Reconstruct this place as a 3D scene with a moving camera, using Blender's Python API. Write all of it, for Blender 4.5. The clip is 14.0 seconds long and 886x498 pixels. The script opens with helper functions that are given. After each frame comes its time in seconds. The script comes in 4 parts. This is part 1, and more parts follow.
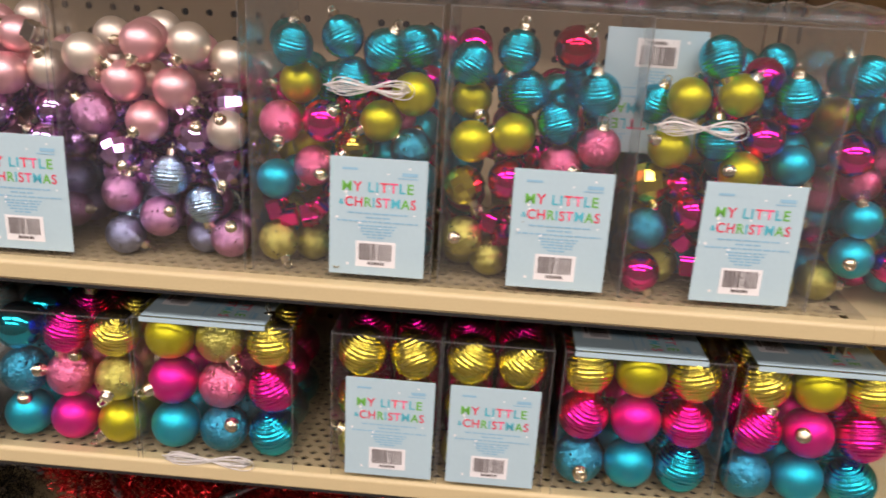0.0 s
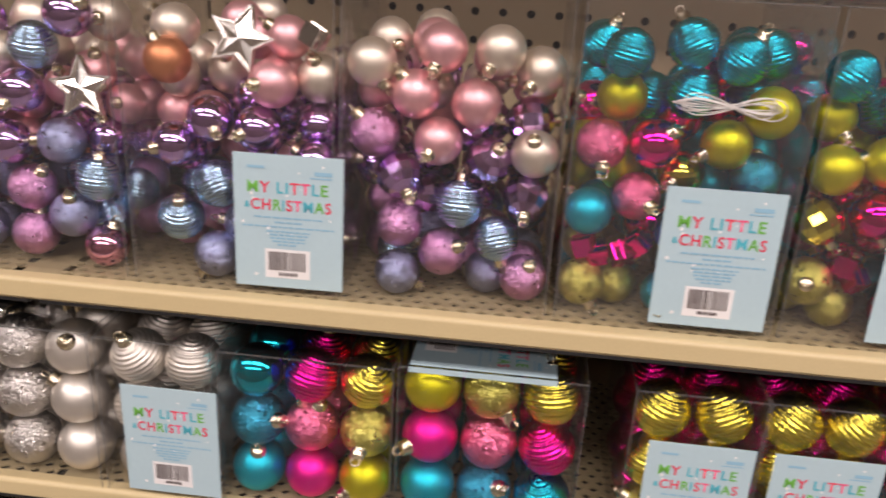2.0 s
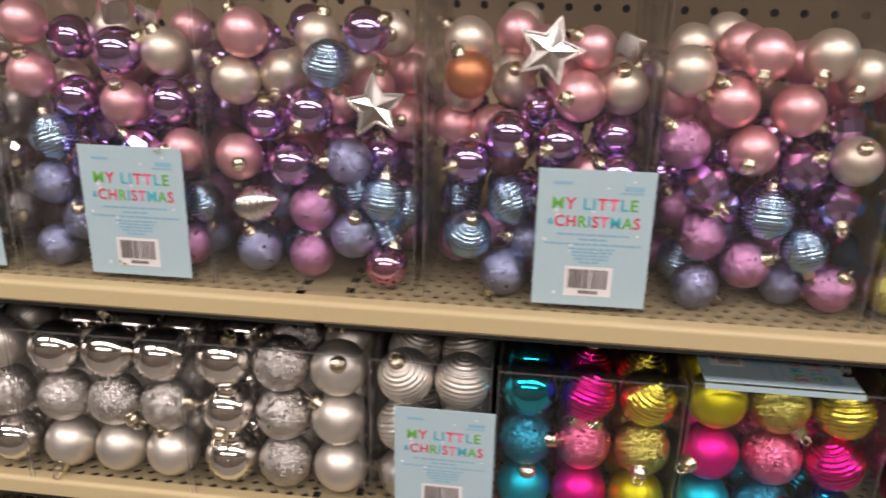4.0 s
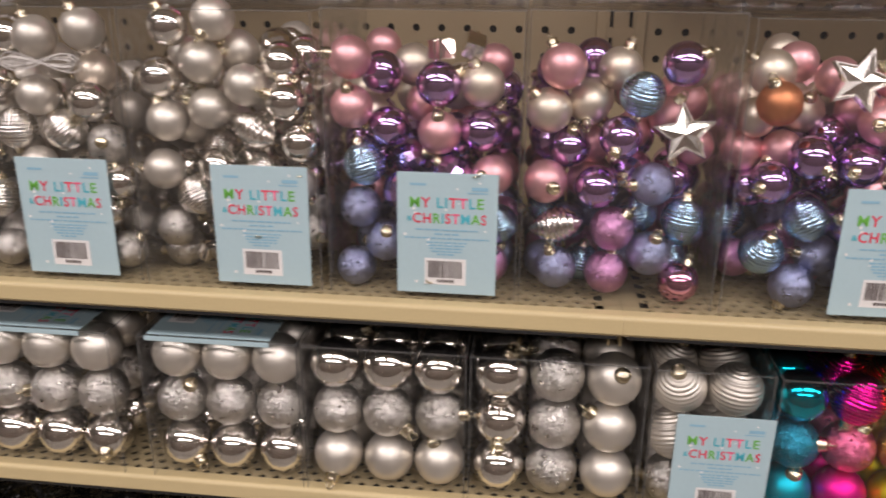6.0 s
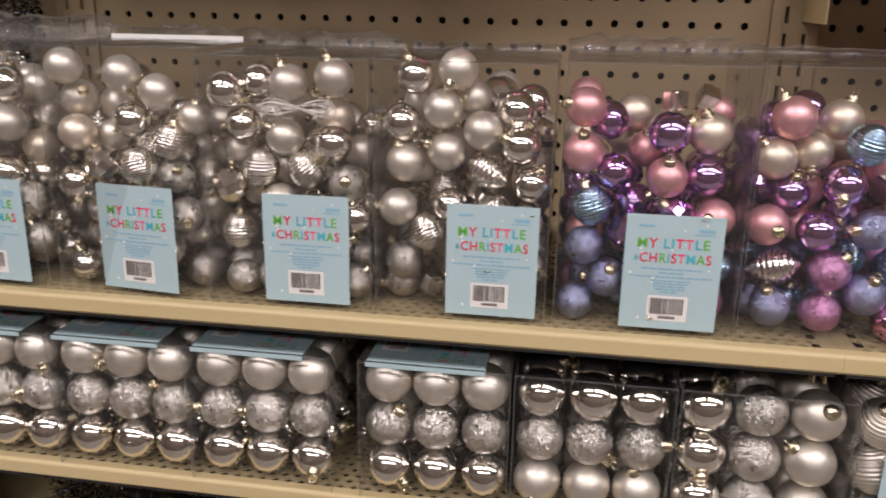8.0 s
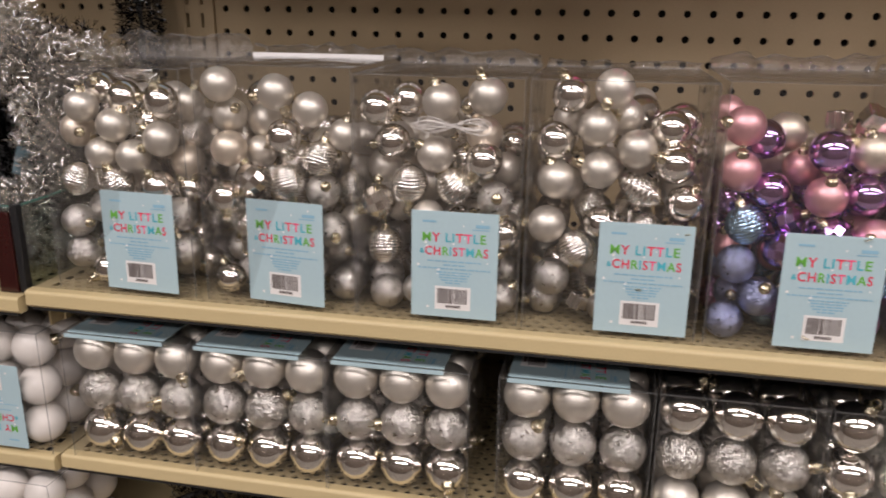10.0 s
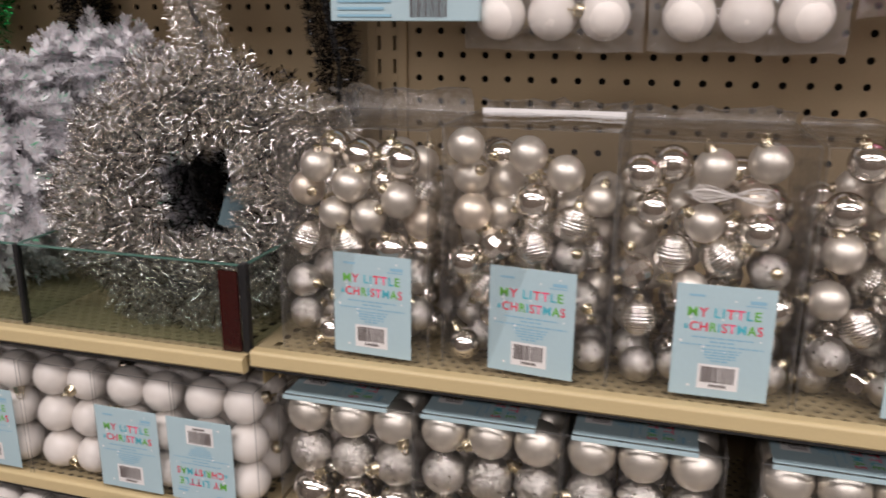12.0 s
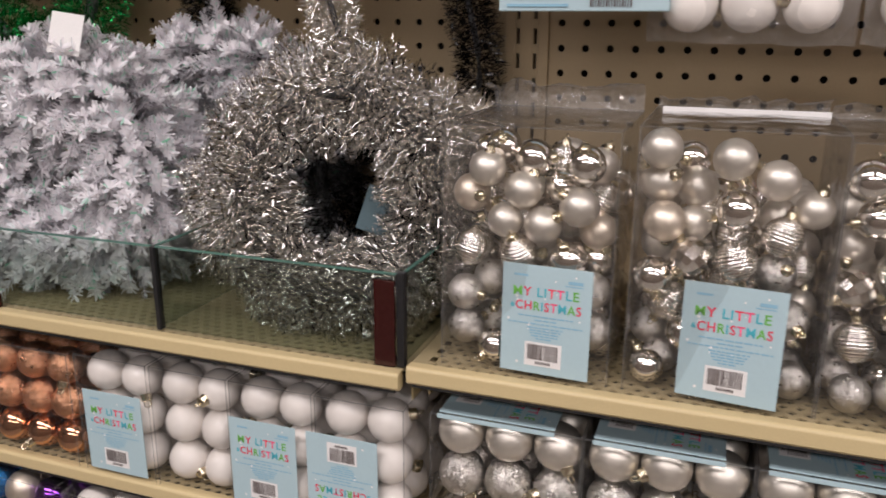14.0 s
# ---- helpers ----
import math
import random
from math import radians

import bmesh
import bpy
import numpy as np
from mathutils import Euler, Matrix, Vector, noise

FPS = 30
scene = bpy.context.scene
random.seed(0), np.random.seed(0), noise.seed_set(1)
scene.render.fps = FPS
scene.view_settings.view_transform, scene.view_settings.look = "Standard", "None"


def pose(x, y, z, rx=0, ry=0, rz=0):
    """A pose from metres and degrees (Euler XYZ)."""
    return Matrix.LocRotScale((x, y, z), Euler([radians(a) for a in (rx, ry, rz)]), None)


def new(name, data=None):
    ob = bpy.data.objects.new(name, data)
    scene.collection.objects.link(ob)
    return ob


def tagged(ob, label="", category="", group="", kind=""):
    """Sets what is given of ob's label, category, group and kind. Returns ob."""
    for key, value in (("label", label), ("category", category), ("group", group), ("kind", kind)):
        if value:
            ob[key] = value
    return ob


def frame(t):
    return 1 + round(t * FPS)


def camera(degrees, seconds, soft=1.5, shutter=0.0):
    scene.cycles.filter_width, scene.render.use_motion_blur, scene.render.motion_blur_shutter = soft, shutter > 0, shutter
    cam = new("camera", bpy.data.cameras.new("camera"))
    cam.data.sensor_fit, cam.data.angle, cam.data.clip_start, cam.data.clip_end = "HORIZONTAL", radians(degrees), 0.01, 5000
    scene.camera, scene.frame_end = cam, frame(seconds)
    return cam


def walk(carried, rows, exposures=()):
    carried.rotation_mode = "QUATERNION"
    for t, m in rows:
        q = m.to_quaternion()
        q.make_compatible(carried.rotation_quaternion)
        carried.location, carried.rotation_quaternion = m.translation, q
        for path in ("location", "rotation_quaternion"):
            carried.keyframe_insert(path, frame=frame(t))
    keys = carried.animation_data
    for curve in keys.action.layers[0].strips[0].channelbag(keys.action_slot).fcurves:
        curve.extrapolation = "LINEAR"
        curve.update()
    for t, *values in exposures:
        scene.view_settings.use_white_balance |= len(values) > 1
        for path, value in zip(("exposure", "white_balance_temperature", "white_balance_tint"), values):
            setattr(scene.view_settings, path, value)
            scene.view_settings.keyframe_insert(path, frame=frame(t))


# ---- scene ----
cam = camera(58.2, 14.0, 1.8, 0.6)
METRES, EYE, TILT, LEAN, TURN = 1.32, 1.45, 0.0, -0.7, 3.4
ROWS = [
    (0.0, 0.0, 0.0, 0.0, 0.82, -19.46, -2.32),
    (0.5, -0.0369, 0.0186, -0.0003, 1.13, -19.72, -2.19),
    (1.0, -0.0834, 0.0437, -0.0002, 1.54, -19.9, -2.11),
    (1.5, -0.1311, 0.0665, -0.0007, 2.15, -20.24, -2.15),
    (2.0, -0.1748, 0.0821, -0.0034, 2.94, -20.54, -2.32),
    (4.5, -0.377, 0.0903, 0.0023, 3.61, -21.0, -0.02),
    (5.0, -0.4264, 0.0771, 0.0054, 3.18, -20.76, 0.23),
    (5.5, -0.4725, 0.0635, 0.0089, 3.07, -20.33, 0.24),
    (6.0, -0.5143, 0.0505, 0.0128, 3.25, -19.93, 0.15),
    (6.5, -0.5525, 0.0389, 0.0166, 3.64, -19.38, 0.05),
    (7.0, -0.5879, 0.028, 0.0203, 4.33, -18.55, -0.06),
    (7.5, -0.6166, 0.0197, 0.026, 4.95, -18.15, -0.16),
    (8.0, -0.6379, 0.0114, 0.0257, 5.83, -17.6, -0.16),
    (10.5, -0.7442, -0.0004, 0.034, 9.23, -16.57, 0.13),
    (11.0, -0.7777, 0.002, 0.0393, 10.48, -16.22, 0.22),
    (11.5, -0.8162, 0.0085, 0.0491, 11.83, -15.91, 0.35),
    (12.0, -0.855, 0.0145, 0.0586, 12.94, -15.64, 0.44),
    (12.5, -0.8869, 0.021, 0.0584, 14.02, -15.42, 0.48),
    (13.0, -0.9127, 0.0263, 0.0585, 14.88, -15.47, 0.47),
    (13.5, -0.9356, 0.0314, 0.0567, 15.49, -15.68, 0.41),
    (14.0, -0.958, 0.0386, 0.0557, 16.03, -15.89, 0.38),
]
walk(cam, [(t, pose(0, 0, EYE, TILT, LEAN, TURN) @ pose(METRES * x, METRES * y, METRES * z, 90 + pitch, roll, yaw)) for t, x, y, z, yaw, pitch, roll in ROWS],
     exposures=[(0.0, 0.24, 6600, 17), (2.0, 0.08, 6600, 18), (5.0, -0.12, 6450, 14), (7.5, -0.15, 6400, 14), (11.0, -0.12, 6350, 13), (14.0, -0.04, 6300, 13)])

# ---------------------------------------------------------------- world and lamps
world = bpy.data.worlds.new("world")
scene.world = world
world.use_nodes = True
world.node_tree.nodes["Background"].inputs[0].default_value = (0.9, 0.85, 0.78, 1)
world.node_tree.nodes["Background"].inputs[1].default_value = 0.05

CEILING = 3.3
TUBES = [(-2.4, -0.95), (0.55, -0.95), (3.5, -0.95), (-1.8, -3.0), (0.8, -3.0)]
TUBE_POWER = 57.0


def strip_lamp(x, y):
    data = bpy.data.lights.new("tube_light", "AREA")
    data.shape, data.size, data.size_y = "RECTANGLE", 2.3, 0.5
    data.energy, data.color = TUBE_POWER, (1.0, 0.925, 0.90)
    lamp = new("tube_light", data)
    lamp.matrix_world = pose(x, y, CEILING - 0.09)
    return lamp


# ---------------------------------------------------------------- materials
MATS = {}


def material(name, colour, rough=0.5, metal=0.0, bump=0.0, size=300.0, vary=0.12, broad=6.0, coat=0.0, detail=4.0, kind="noise", spread=0.0):
    """A principled surface: colour varied at two scales, roughness varied, fine relief."""
    if name in MATS:
        return MATS[name]
    m = bpy.data.materials.new(name)
    m.use_nodes = True
    nt = m.node_tree
    b = nt.nodes["Principled BSDF"]
    tex = nt.nodes.new("ShaderNodeTexCoord")
    fine = nt.nodes.new("ShaderNodeTexNoise")
    fine.inputs["Scale"].default_value, fine.inputs["Detail"].default_value = size, detail
    wide = nt.nodes.new("ShaderNodeTexNoise")
    wide.inputs["Scale"].default_value, wide.inputs["Detail"].default_value = broad, 3.0
    info = nt.nodes.new("ShaderNodeObjectInfo")
    nt.links.new(tex.outputs["Object"], fine.inputs["Vector"])
    nt.links.new(tex.outputs["Object"], wide.inputs["Vector"])
    add = nt.nodes.new("ShaderNodeMath")
    add.operation = "ADD"
    nt.links.new(fine.outputs[0], add.inputs[0])
    nt.links.new(wide.outputs[0], add.inputs[1])
    ramp = nt.nodes.new("ShaderNodeMapRange")
    ramp.inputs["From Min"].default_value, ramp.inputs["From Max"].default_value = 0.6, 1.4
    ramp.inputs["To Min"].default_value, ramp.inputs["To Max"].default_value = 1.0 - vary, 1.0 + vary
    nt.links.new(add.outputs[0], ramp.inputs["Value"])
    val = ramp.outputs[0]
    if spread:
        each = nt.nodes.new("ShaderNodeMapRange")
        each.inputs["To Min"].default_value, each.inputs["To Max"].default_value = 1.0 - spread, 1.0 + spread
        nt.links.new(info.outputs["Random"], each.inputs["Value"])
        mul = nt.nodes.new("ShaderNodeMath")
        mul.operation = "MULTIPLY"
        nt.links.new(val, mul.inputs[0])
        nt.links.new(each.outputs[0], mul.inputs[1])
        val = mul.outputs[0]
    hsv = nt.nodes.new("ShaderNodeHueSaturation")
    hsv.inputs["Color"].default_value = (*colour, 1)
    nt.links.new(val, hsv.inputs["Value"])
    nt.links.new(hsv.outputs[0], b.inputs["Base Color"])
    rr = nt.nodes.new("ShaderNodeMapRange")
    rr.inputs["To Min"].default_value, rr.inputs["To Max"].default_value = rough * 0.8, min(1.0, rough * 1.2)
    nt.links.new(wide.outputs[0], rr.inputs["Value"])
    nt.links.new(rr.outputs[0], b.inputs["Roughness"])
    b.inputs["Metallic"].default_value = metal
    b.inputs["Coat Weight"].default_value = coat
    if kind == "flake":
        # every flake of glitter lies at its own slant
        cells = nt.nodes.new("ShaderNodeTexVoronoi")
        cells.inputs["Scale"].default_value = size
        nt.links.new(tex.outputs["Object"], cells.inputs["Vector"])
        geo = nt.nodes.new("ShaderNodeNewGeometry")
        off = nt.nodes.new("ShaderNodeVectorMath")
        off.operation, off.inputs[1].default_value = "SUBTRACT", (0.5, 0.5, 0.5)
        slant = nt.nodes.new("ShaderNodeVectorMath")
        slant.operation, slant.inputs[1].default_value = "MULTIPLY_ADD", (bump, bump, bump)
        unit = nt.nodes.new("ShaderNodeVectorMath")
        unit.operation = "NORMALIZE"
        nt.links.new(cells.outputs["Color"], off.inputs[0])
        nt.links.new(off.outputs[0], slant.inputs[0])
        nt.links.new(geo.outputs["Normal"], slant.inputs[2])
        nt.links.new(slant.outputs[0], unit.inputs[0])
        nt.links.new(unit.outputs[0], b.inputs["Normal"])
    elif bump:
        bp = nt.nodes.new("ShaderNodeBump")
        bp.inputs["Strength"].default_value, bp.inputs["Distance"].default_value = bump, 0.001
        nt.links.new(fine.outputs[0], bp.inputs["Height"])
        nt.links.new(bp.outputs[0], b.inputs["Normal"])
    MATS[name] = m
    return m


def film_material(name, tint, gloss, rough, haze=0.0, wrinkle=0.9, base=0.035):
    """Clear plastic film or glass: see-through, with a Fresnel gloss and a little haze."""
    m = bpy.data.materials.new(name)
    m.use_nodes = True
    nt = m.node_tree
    nt.nodes.clear()
    out = nt.nodes.new("ShaderNodeOutputMaterial")
    clear = nt.nodes.new("ShaderNodeBsdfTransparent")
    clear.inputs[0].default_value = (*tint, 1)
    shine = nt.nodes.new("ShaderNodeBsdfGlossy")
    shine.inputs["Roughness"].default_value = rough
    face = nt.nodes.new("ShaderNodeLayerWeight")
    face.inputs["Blend"].default_value = 0.5
    steep = nt.nodes.new("ShaderNodeMath")
    steep.operation, steep.inputs[1].default_value = "POWER", 4.0
    nt.links.new(face.outputs["Facing"], steep.inputs[0])
    fres = nt.nodes.new("ShaderNodeMath")
    fres.operation, fres.inputs[1].default_value, fres.inputs[2].default_value = "MULTIPLY_ADD", gloss, base
    nt.links.new(steep.outputs[0], fres.inputs[0])
    tex = nt.nodes.new("ShaderNodeTexCoord")
    wob = nt.nodes.new("ShaderNodeTexNoise")
    wob.inputs["Scale"].default_value = 28.0
    nt.links.new(tex.outputs["Object"], wob.inputs["Vector"])
    bp = nt.nodes.new("ShaderNodeBump")
    bp.inputs["Strength"].default_value, bp.inputs["Distance"].default_value = wrinkle, 0.007
    nt.links.new(wob.outputs[0], bp.inputs["Height"])
    nt.links.new(bp.outputs[0], shine.inputs["Normal"])
    mix = nt.nodes.new("ShaderNodeMixShader")
    nt.links.new(fres.outputs[0], mix.inputs[0])
    nt.links.new(clear.outputs[0], mix.inputs[1])
    nt.links.new(shine.outputs[0], mix.inputs[2])
    last = mix.outputs[0]
    if haze:
        dull = nt.nodes.new("ShaderNodeBsdfDiffuse")
        dull.inputs[0].default_value = (0.8, 0.78, 0.76, 1)
        mix2 = nt.nodes.new("ShaderNodeMixShader")
        mix2.inputs[0].default_value = haze
        nt.links.new(last, mix2.inputs[1])
        nt.links.new(dull.outputs[0], mix2.inputs[2])
        last = mix2.outputs[0]
    nt.links.new(last, out.inputs[0])
    MATS[name] = m
    return m


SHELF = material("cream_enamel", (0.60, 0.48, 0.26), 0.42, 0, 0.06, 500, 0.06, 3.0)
# same enamel as the lip, its colour darkened for the shade on the decks
DECK = material("shaded_cream_enamel", (0.36, 0.29, 0.165), 0.5, 0, 0.08, 300, 0.14, 5.0)
PEG = material("tan_pegboard", (0.35, 0.265, 0.155), 0.6, 0, 0.1, 400, 0.08, 2.5)
# near-black colour that stands in for shade behind the pegboard holes
DARK = material("hollow_shade", (0.012, 0.010, 0.009), 0.9, 0, 0, 60, 0.2)
# black plastic of channels and clips; also colours the shade under the decks
BLACK = material("black_plastic_and_shade", (0.015, 0.015, 0.016), 0.45, 0, 0.1, 300, 0.2)
FILM = film_material("clear_film", (0.95, 0.95, 0.95), 0.85, 0.12, 0.008)
HAZY = film_material("hazy_film", (0.95, 0.95, 0.95), 0.95, 0.14, 0.016, 0.9, 0.055)
# the same carton film, with glare of grazing light put into its haze
GLARED = film_material("glared_film", (0.93, 0.93, 0.93), 0.95, 0.16, 0.034, 0.9, 0.065)
SEAM = film_material("film_seam", (0.85, 0.85, 0.84), 0.7, 0.12, 0.06)
BAG = film_material("bag_film", (0.93, 0.93, 0.93), 0.9, 0.10, 0.05, 1.0, 0.12)
FLAP = film_material("crinkled_film", (0.92, 0.92, 0.92), 0.9, 0.10, 0.12, 1.0, 0.26)
GLASS = film_material("shelf_glass", (0.82, 0.86, 0.84), 0.5, 0.02, 0.0, 0.0)
GLASS_EDGE = material("glass_edge", (0.10, 0.20, 0.165), 0.15, 0, 0, 80, 0.15)
CARD = material("pale_blue_card", (0.44, 0.585, 0.625), 0.5, 0, 0.03, 300, 0.03, 12.0)
PAPER = material("white_paper", (0.82, 0.80, 0.78), 0.6, 0, 0.03, 400, 0.04)
INK_BLUE = material("blue_ink", (0.27, 0.49, 0.62), 0.6, 0, 0, 100, 0.05)
INK_DARK = material("dark_ink", (0.10, 0.075, 0.07), 0.6, 0, 0, 100, 0.05)
INK_RED = material("red_ink", (0.78, 0.05, 0.10), 0.6, 0, 0, 100, 0.05)
INK_PINK = material("pink_ink", (0.85, 0.10, 0.22), 0.6, 0, 0, 100, 0.05)
INK_GREEN = material("green_ink", (0.16, 0.48, 0.07), 0.6, 0, 0, 100, 0.05)
INK_TEAL = material("teal_ink", (0.08, 0.46, 0.55), 0.6, 0, 0, 100, 0.05)
CAP_GOLD = material("gold_cap", (0.76, 0.68, 0.50), 0.16, 1, 0.15, 500, 0.1)
CORD = material("white_cord", (0.70, 0.66, 0.62), 0.7, 0, 0.3, 900, 0.1)
MAROON = material("maroon_plastic", (0.036, 0.008, 0.007), 0.22, 0, 0.05, 200, 0.15)
TILE = material("floor_tile", (0.30, 0.275, 0.24), 0.35, 0, 0.05, 60, 0.12, 1.5)
PAINT = material("wall_paint", (0.42, 0.38, 0.33), 0.8, 0, 0.1, 80, 0.05, 1.0)
CEIL = material("ceiling_panel", (0.62, 0.60, 0.56), 0.9, 0, 0.3, 120, 0.06, 2.0)
GOODS = material("aisle_goods", (0.30, 0.25, 0.21), 0.7, 0, 0.2, 14, 0.6, 5.0)

# colour and finish of the ornaments
HUES = {
    "teal": (0.0, 0.47, 0.62), "olive": (0.60, 0.55, 0.012), "mag": (0.90, 0.012, 0.32), "red": (0.66, 0.01, 0.06),
    "pinkg": (0.90, 0.20, 0.38), "gold": (0.82, 0.70, 0.09), "goldg": (0.62, 0.58, 0.14), "tealg": (0.04, 0.38, 0.56),
    "rose": (0.92, 0.50, 0.53), "champ": (0.82, 0.72, 0.60), "purp": (0.60, 0.39, 0.74), "lilac": (0.40, 0.44, 0.66),
    "ppg": (0.72, 0.36, 0.62), "blue": (0.42, 0.62, 0.80), "orange": (0.75, 0.30, 0.14), "pinks": (0.76, 0.36, 0.52),
    "silver": (0.90, 0.86, 0.81), "pearl": (0.80, 0.745, 0.665), "silverg": (0.68, 0.65, 0.61), "white": (0.90, 0.84, 0.78),
    "copper": (0.72, 0.38, 0.22), "violet": (0.20, 0.05, 0.42), "cobalt": (0.03, 0.22, 0.55),
}


def finish(hue, how):
    c = HUES[hue]
    if how == "satin":
        return material(hue + "_satin", c, 0.43, 0.85, 0.03, 40, 0.05, 2, spread=0.06)
    if how == "shiny":
        return material(hue + "_shiny", c, 0.08, 1.0, 0.0, 10, 0.03, 2, spread=0.05)
    if how == "foil":
        return material(hue + "_foil", c, 0.20, 1.0, 0.0, 10, 0.03, 2, spread=0.05)
    if how == "glitter":
        return material(hue + "_glitter", c, 0.29, 1.0, 1.1, 31, 0.25, 3, detail=2.0, kind="flake", spread=0.06)
    return material(hue + "_matte", c, 0.34, 0.0, 0.5, 26, 0.05, 2, coat=0.5, spread=0.05)


# style: shape, hue, finish
STYLES = {
    "teal_ridge": ("ridged", "teal", "shiny"), "tealm": ("ball", "teal", "satin"), "tealsh": ("ball", "teal", "shiny"), "tealglit": ("ball", "tealg", "glitter"),
    "olive": ("ball", "olive", "satin"), "gold": ("ball", "gold", "shiny"), "goldridge": ("ridged", "gold", "shiny"), "goldglit": ("ball", "goldg", "glitter"), "goldfacet": ("faceted", "gold", "shiny"),
    "mag": ("ball", "mag", "shiny"), "magm": ("ball", "mag", "satin"), "magridge": ("ridged", "mag", "shiny"), "magcube": ("gift", "mag", "shiny"), "red": ("ball", "red", "shiny"),
    "pink": ("ball", "mag", "shiny"), "pinkglit": ("ball", "pinkg", "glitter"), "rose": ("ball", "rose", "satin"), "champ": ("ball", "champ", "satin"),
    "purp": ("ball", "purp", "shiny"), "purpfacet": ("faceted", "purp", "shiny"), "lilac": ("ball", "lilac", "glitter"), "pinkpurpglit": ("ball", "ppg", "glitter"),
    "blueridge": ("ridged", "blue", "shiny"), "orange": ("ball", "orange", "satin"), "pinksh": ("ball", "pinks", "shiny"), "star": ("star", "silver", "foil"),
    "cube": ("gift", "silver", "shiny"), "finial": ("finial", "silver", "shiny"), "pearl": ("ball", "pearl", "satin"), "chrome": ("ball", "silver", "shiny"),
    "pearlridge": ("ridged", "pearl", "satin"), "ridge": ("ridged", "silver", "shiny"), "glit": ("ball", "silverg", "glitter"), "facet": ("faceted", "silver", "shiny"),
    "white": ("ball", "white", "matte"), "whiteglit": ("ball", "white", "matte"), "copper": ("ball", "copper", "shiny"), "copglit": ("ball", "copper", "glitter"),
    "copridge": ("ridged", "copper", "shiny"), "violet": ("ball", "violet", "shiny"), "cobalt": ("ball", "cobalt", "glitter"),
}


# ---------------------------------------------------------------- mesh helpers
def to_mesh(name, bm, mat, smooth=True):
    me = bpy.data.meshes.new(name)
    bm.normal_update()
    bm.to_mesh(me)
    bm.free()
    me.materials.append(mat)
    if smooth:
        me.polygons.foreach_set("use_smooth", [True] * len(me.polygons))
    return me


def raw_mesh(name, verts, faces, mat, smooth=False):
    me = bpy.data.meshes.new(name)
    me.from_pydata(verts, [], faces)
    me.materials.append(mat)
    if smooth:
        me.polygons.foreach_set("use_smooth", [True] * len(me.polygons))
    me.update()
    return me


def place(name, me, parent, m=None, label=""):
    ob = new(name, me)
    ob.parent = parent
    if m is not None:
        ob.matrix_basis = m
    if label:
        ob["label"] = label
    return ob


def part(name, bm, mat, parent, label="", smooth=False):
    return place(name, to_mesh(name, bm, mat, smooth), parent, None, label)


def add_box(bm, x0, x1, y0, y1, z0, z1, bevel=0.0):
    made = bmesh.ops.create_cube(bm, size=1.0)["verts"]
    bmesh.ops.transform(bm, matrix=Matrix.Translation(((x0 + x1) / 2, (y0 + y1) / 2, (z0 + z1) / 2)) @ Matrix.Diagonal((x1 - x0, y1 - y0, z1 - z0, 1)), verts=made)
    if bevel:
        edges = list({e for v in made for e in v.link_edges})
        bmesh.ops.bevel(bm, geom=edges, offset=bevel, segments=2, affect="EDGES", profile=0.5)
    return bm


def box(x0, x1, y0, y1, z0, z1, bevel=0.0):
    return add_box(bmesh.new(), x0, x1, y0, y1, z0, z1, bevel)


def tube(points, r, sides=6):
    verts, faces = [], []
    pts = [Vector(p) for p in points]
    for i, p in enumerate(pts):
        d = (pts[min(i + 1, len(pts) - 1)] - pts[max(i - 1, 0)]).normalized()
        q = d.to_track_quat("Z", "Y")
        for k in range(sides):
            a = 2 * math.pi * k / sides
            verts.append(p + q @ Vector((r * math.cos(a), r * math.sin(a), 0)))
    for i in range(len(pts) - 1):
        for k in range(sides):
            faces.append((i * sides + k, i * sides + (k + 1) % sides, (i + 1) * sides + (k + 1) % sides, (i + 1) * sides + k))
    return verts, faces


def perforated(name, mat, nx, ny, px, py, hole, sides, place_fn, thick, skip=None, stagger=False):
    """A sheet of nx by ny cells, each with a real hole; place_fn maps (u, v, depth) to a point."""
    verts, faces = [], []
    ring = [(1, 0), (1, 1), (0, 1), (-1, 1), (-1, 0), (-1, -1), (0, -1), (1, -1)]
    for j in range(ny):
        for i in range(nx):
            cx, cy = (i + 0.5) * px + (px / 2 if stagger and j % 2 else 0), (j + 0.5) * py
            base = len(verts)
            for a, b in ring:
                verts.append(place_fn(cx + a * px / 2, cy + b * py / 2, 0))
            solid = skip and skip(cx, cy)
            if solid:
                faces.append(tuple(base + k for k in range(8)))
                continue
            for d in (0, thick):
                for k in range(8):
                    ang = k * math.pi / 4
                    rad = 1.0
                    if sides == 4 and k % 2:
                        rad = math.sqrt(0.5)
                    verts.append(place_fn(cx + hole[0] * rad * math.cos(ang), cy + hole[1] * rad * math.sin(ang), d))
            for k in range(8):
                n = (k + 1) % 8
                faces.append((base + k, base + n, base + 8 + n, base + 8 + k))
                faces.append((base + 8 + k, base + 8 + n, base + 16 + n, base + 16 + k))
    return raw_mesh(name, verts, faces, mat)


# ---------------------------------------------------------------- the shop: floor, ceiling, walls, opposite aisle
def structure(name, bm, mat, label):
    return tagged(new(name, to_mesh(name, bm, mat, False)), label, name.split("_")[0], kind="structure")


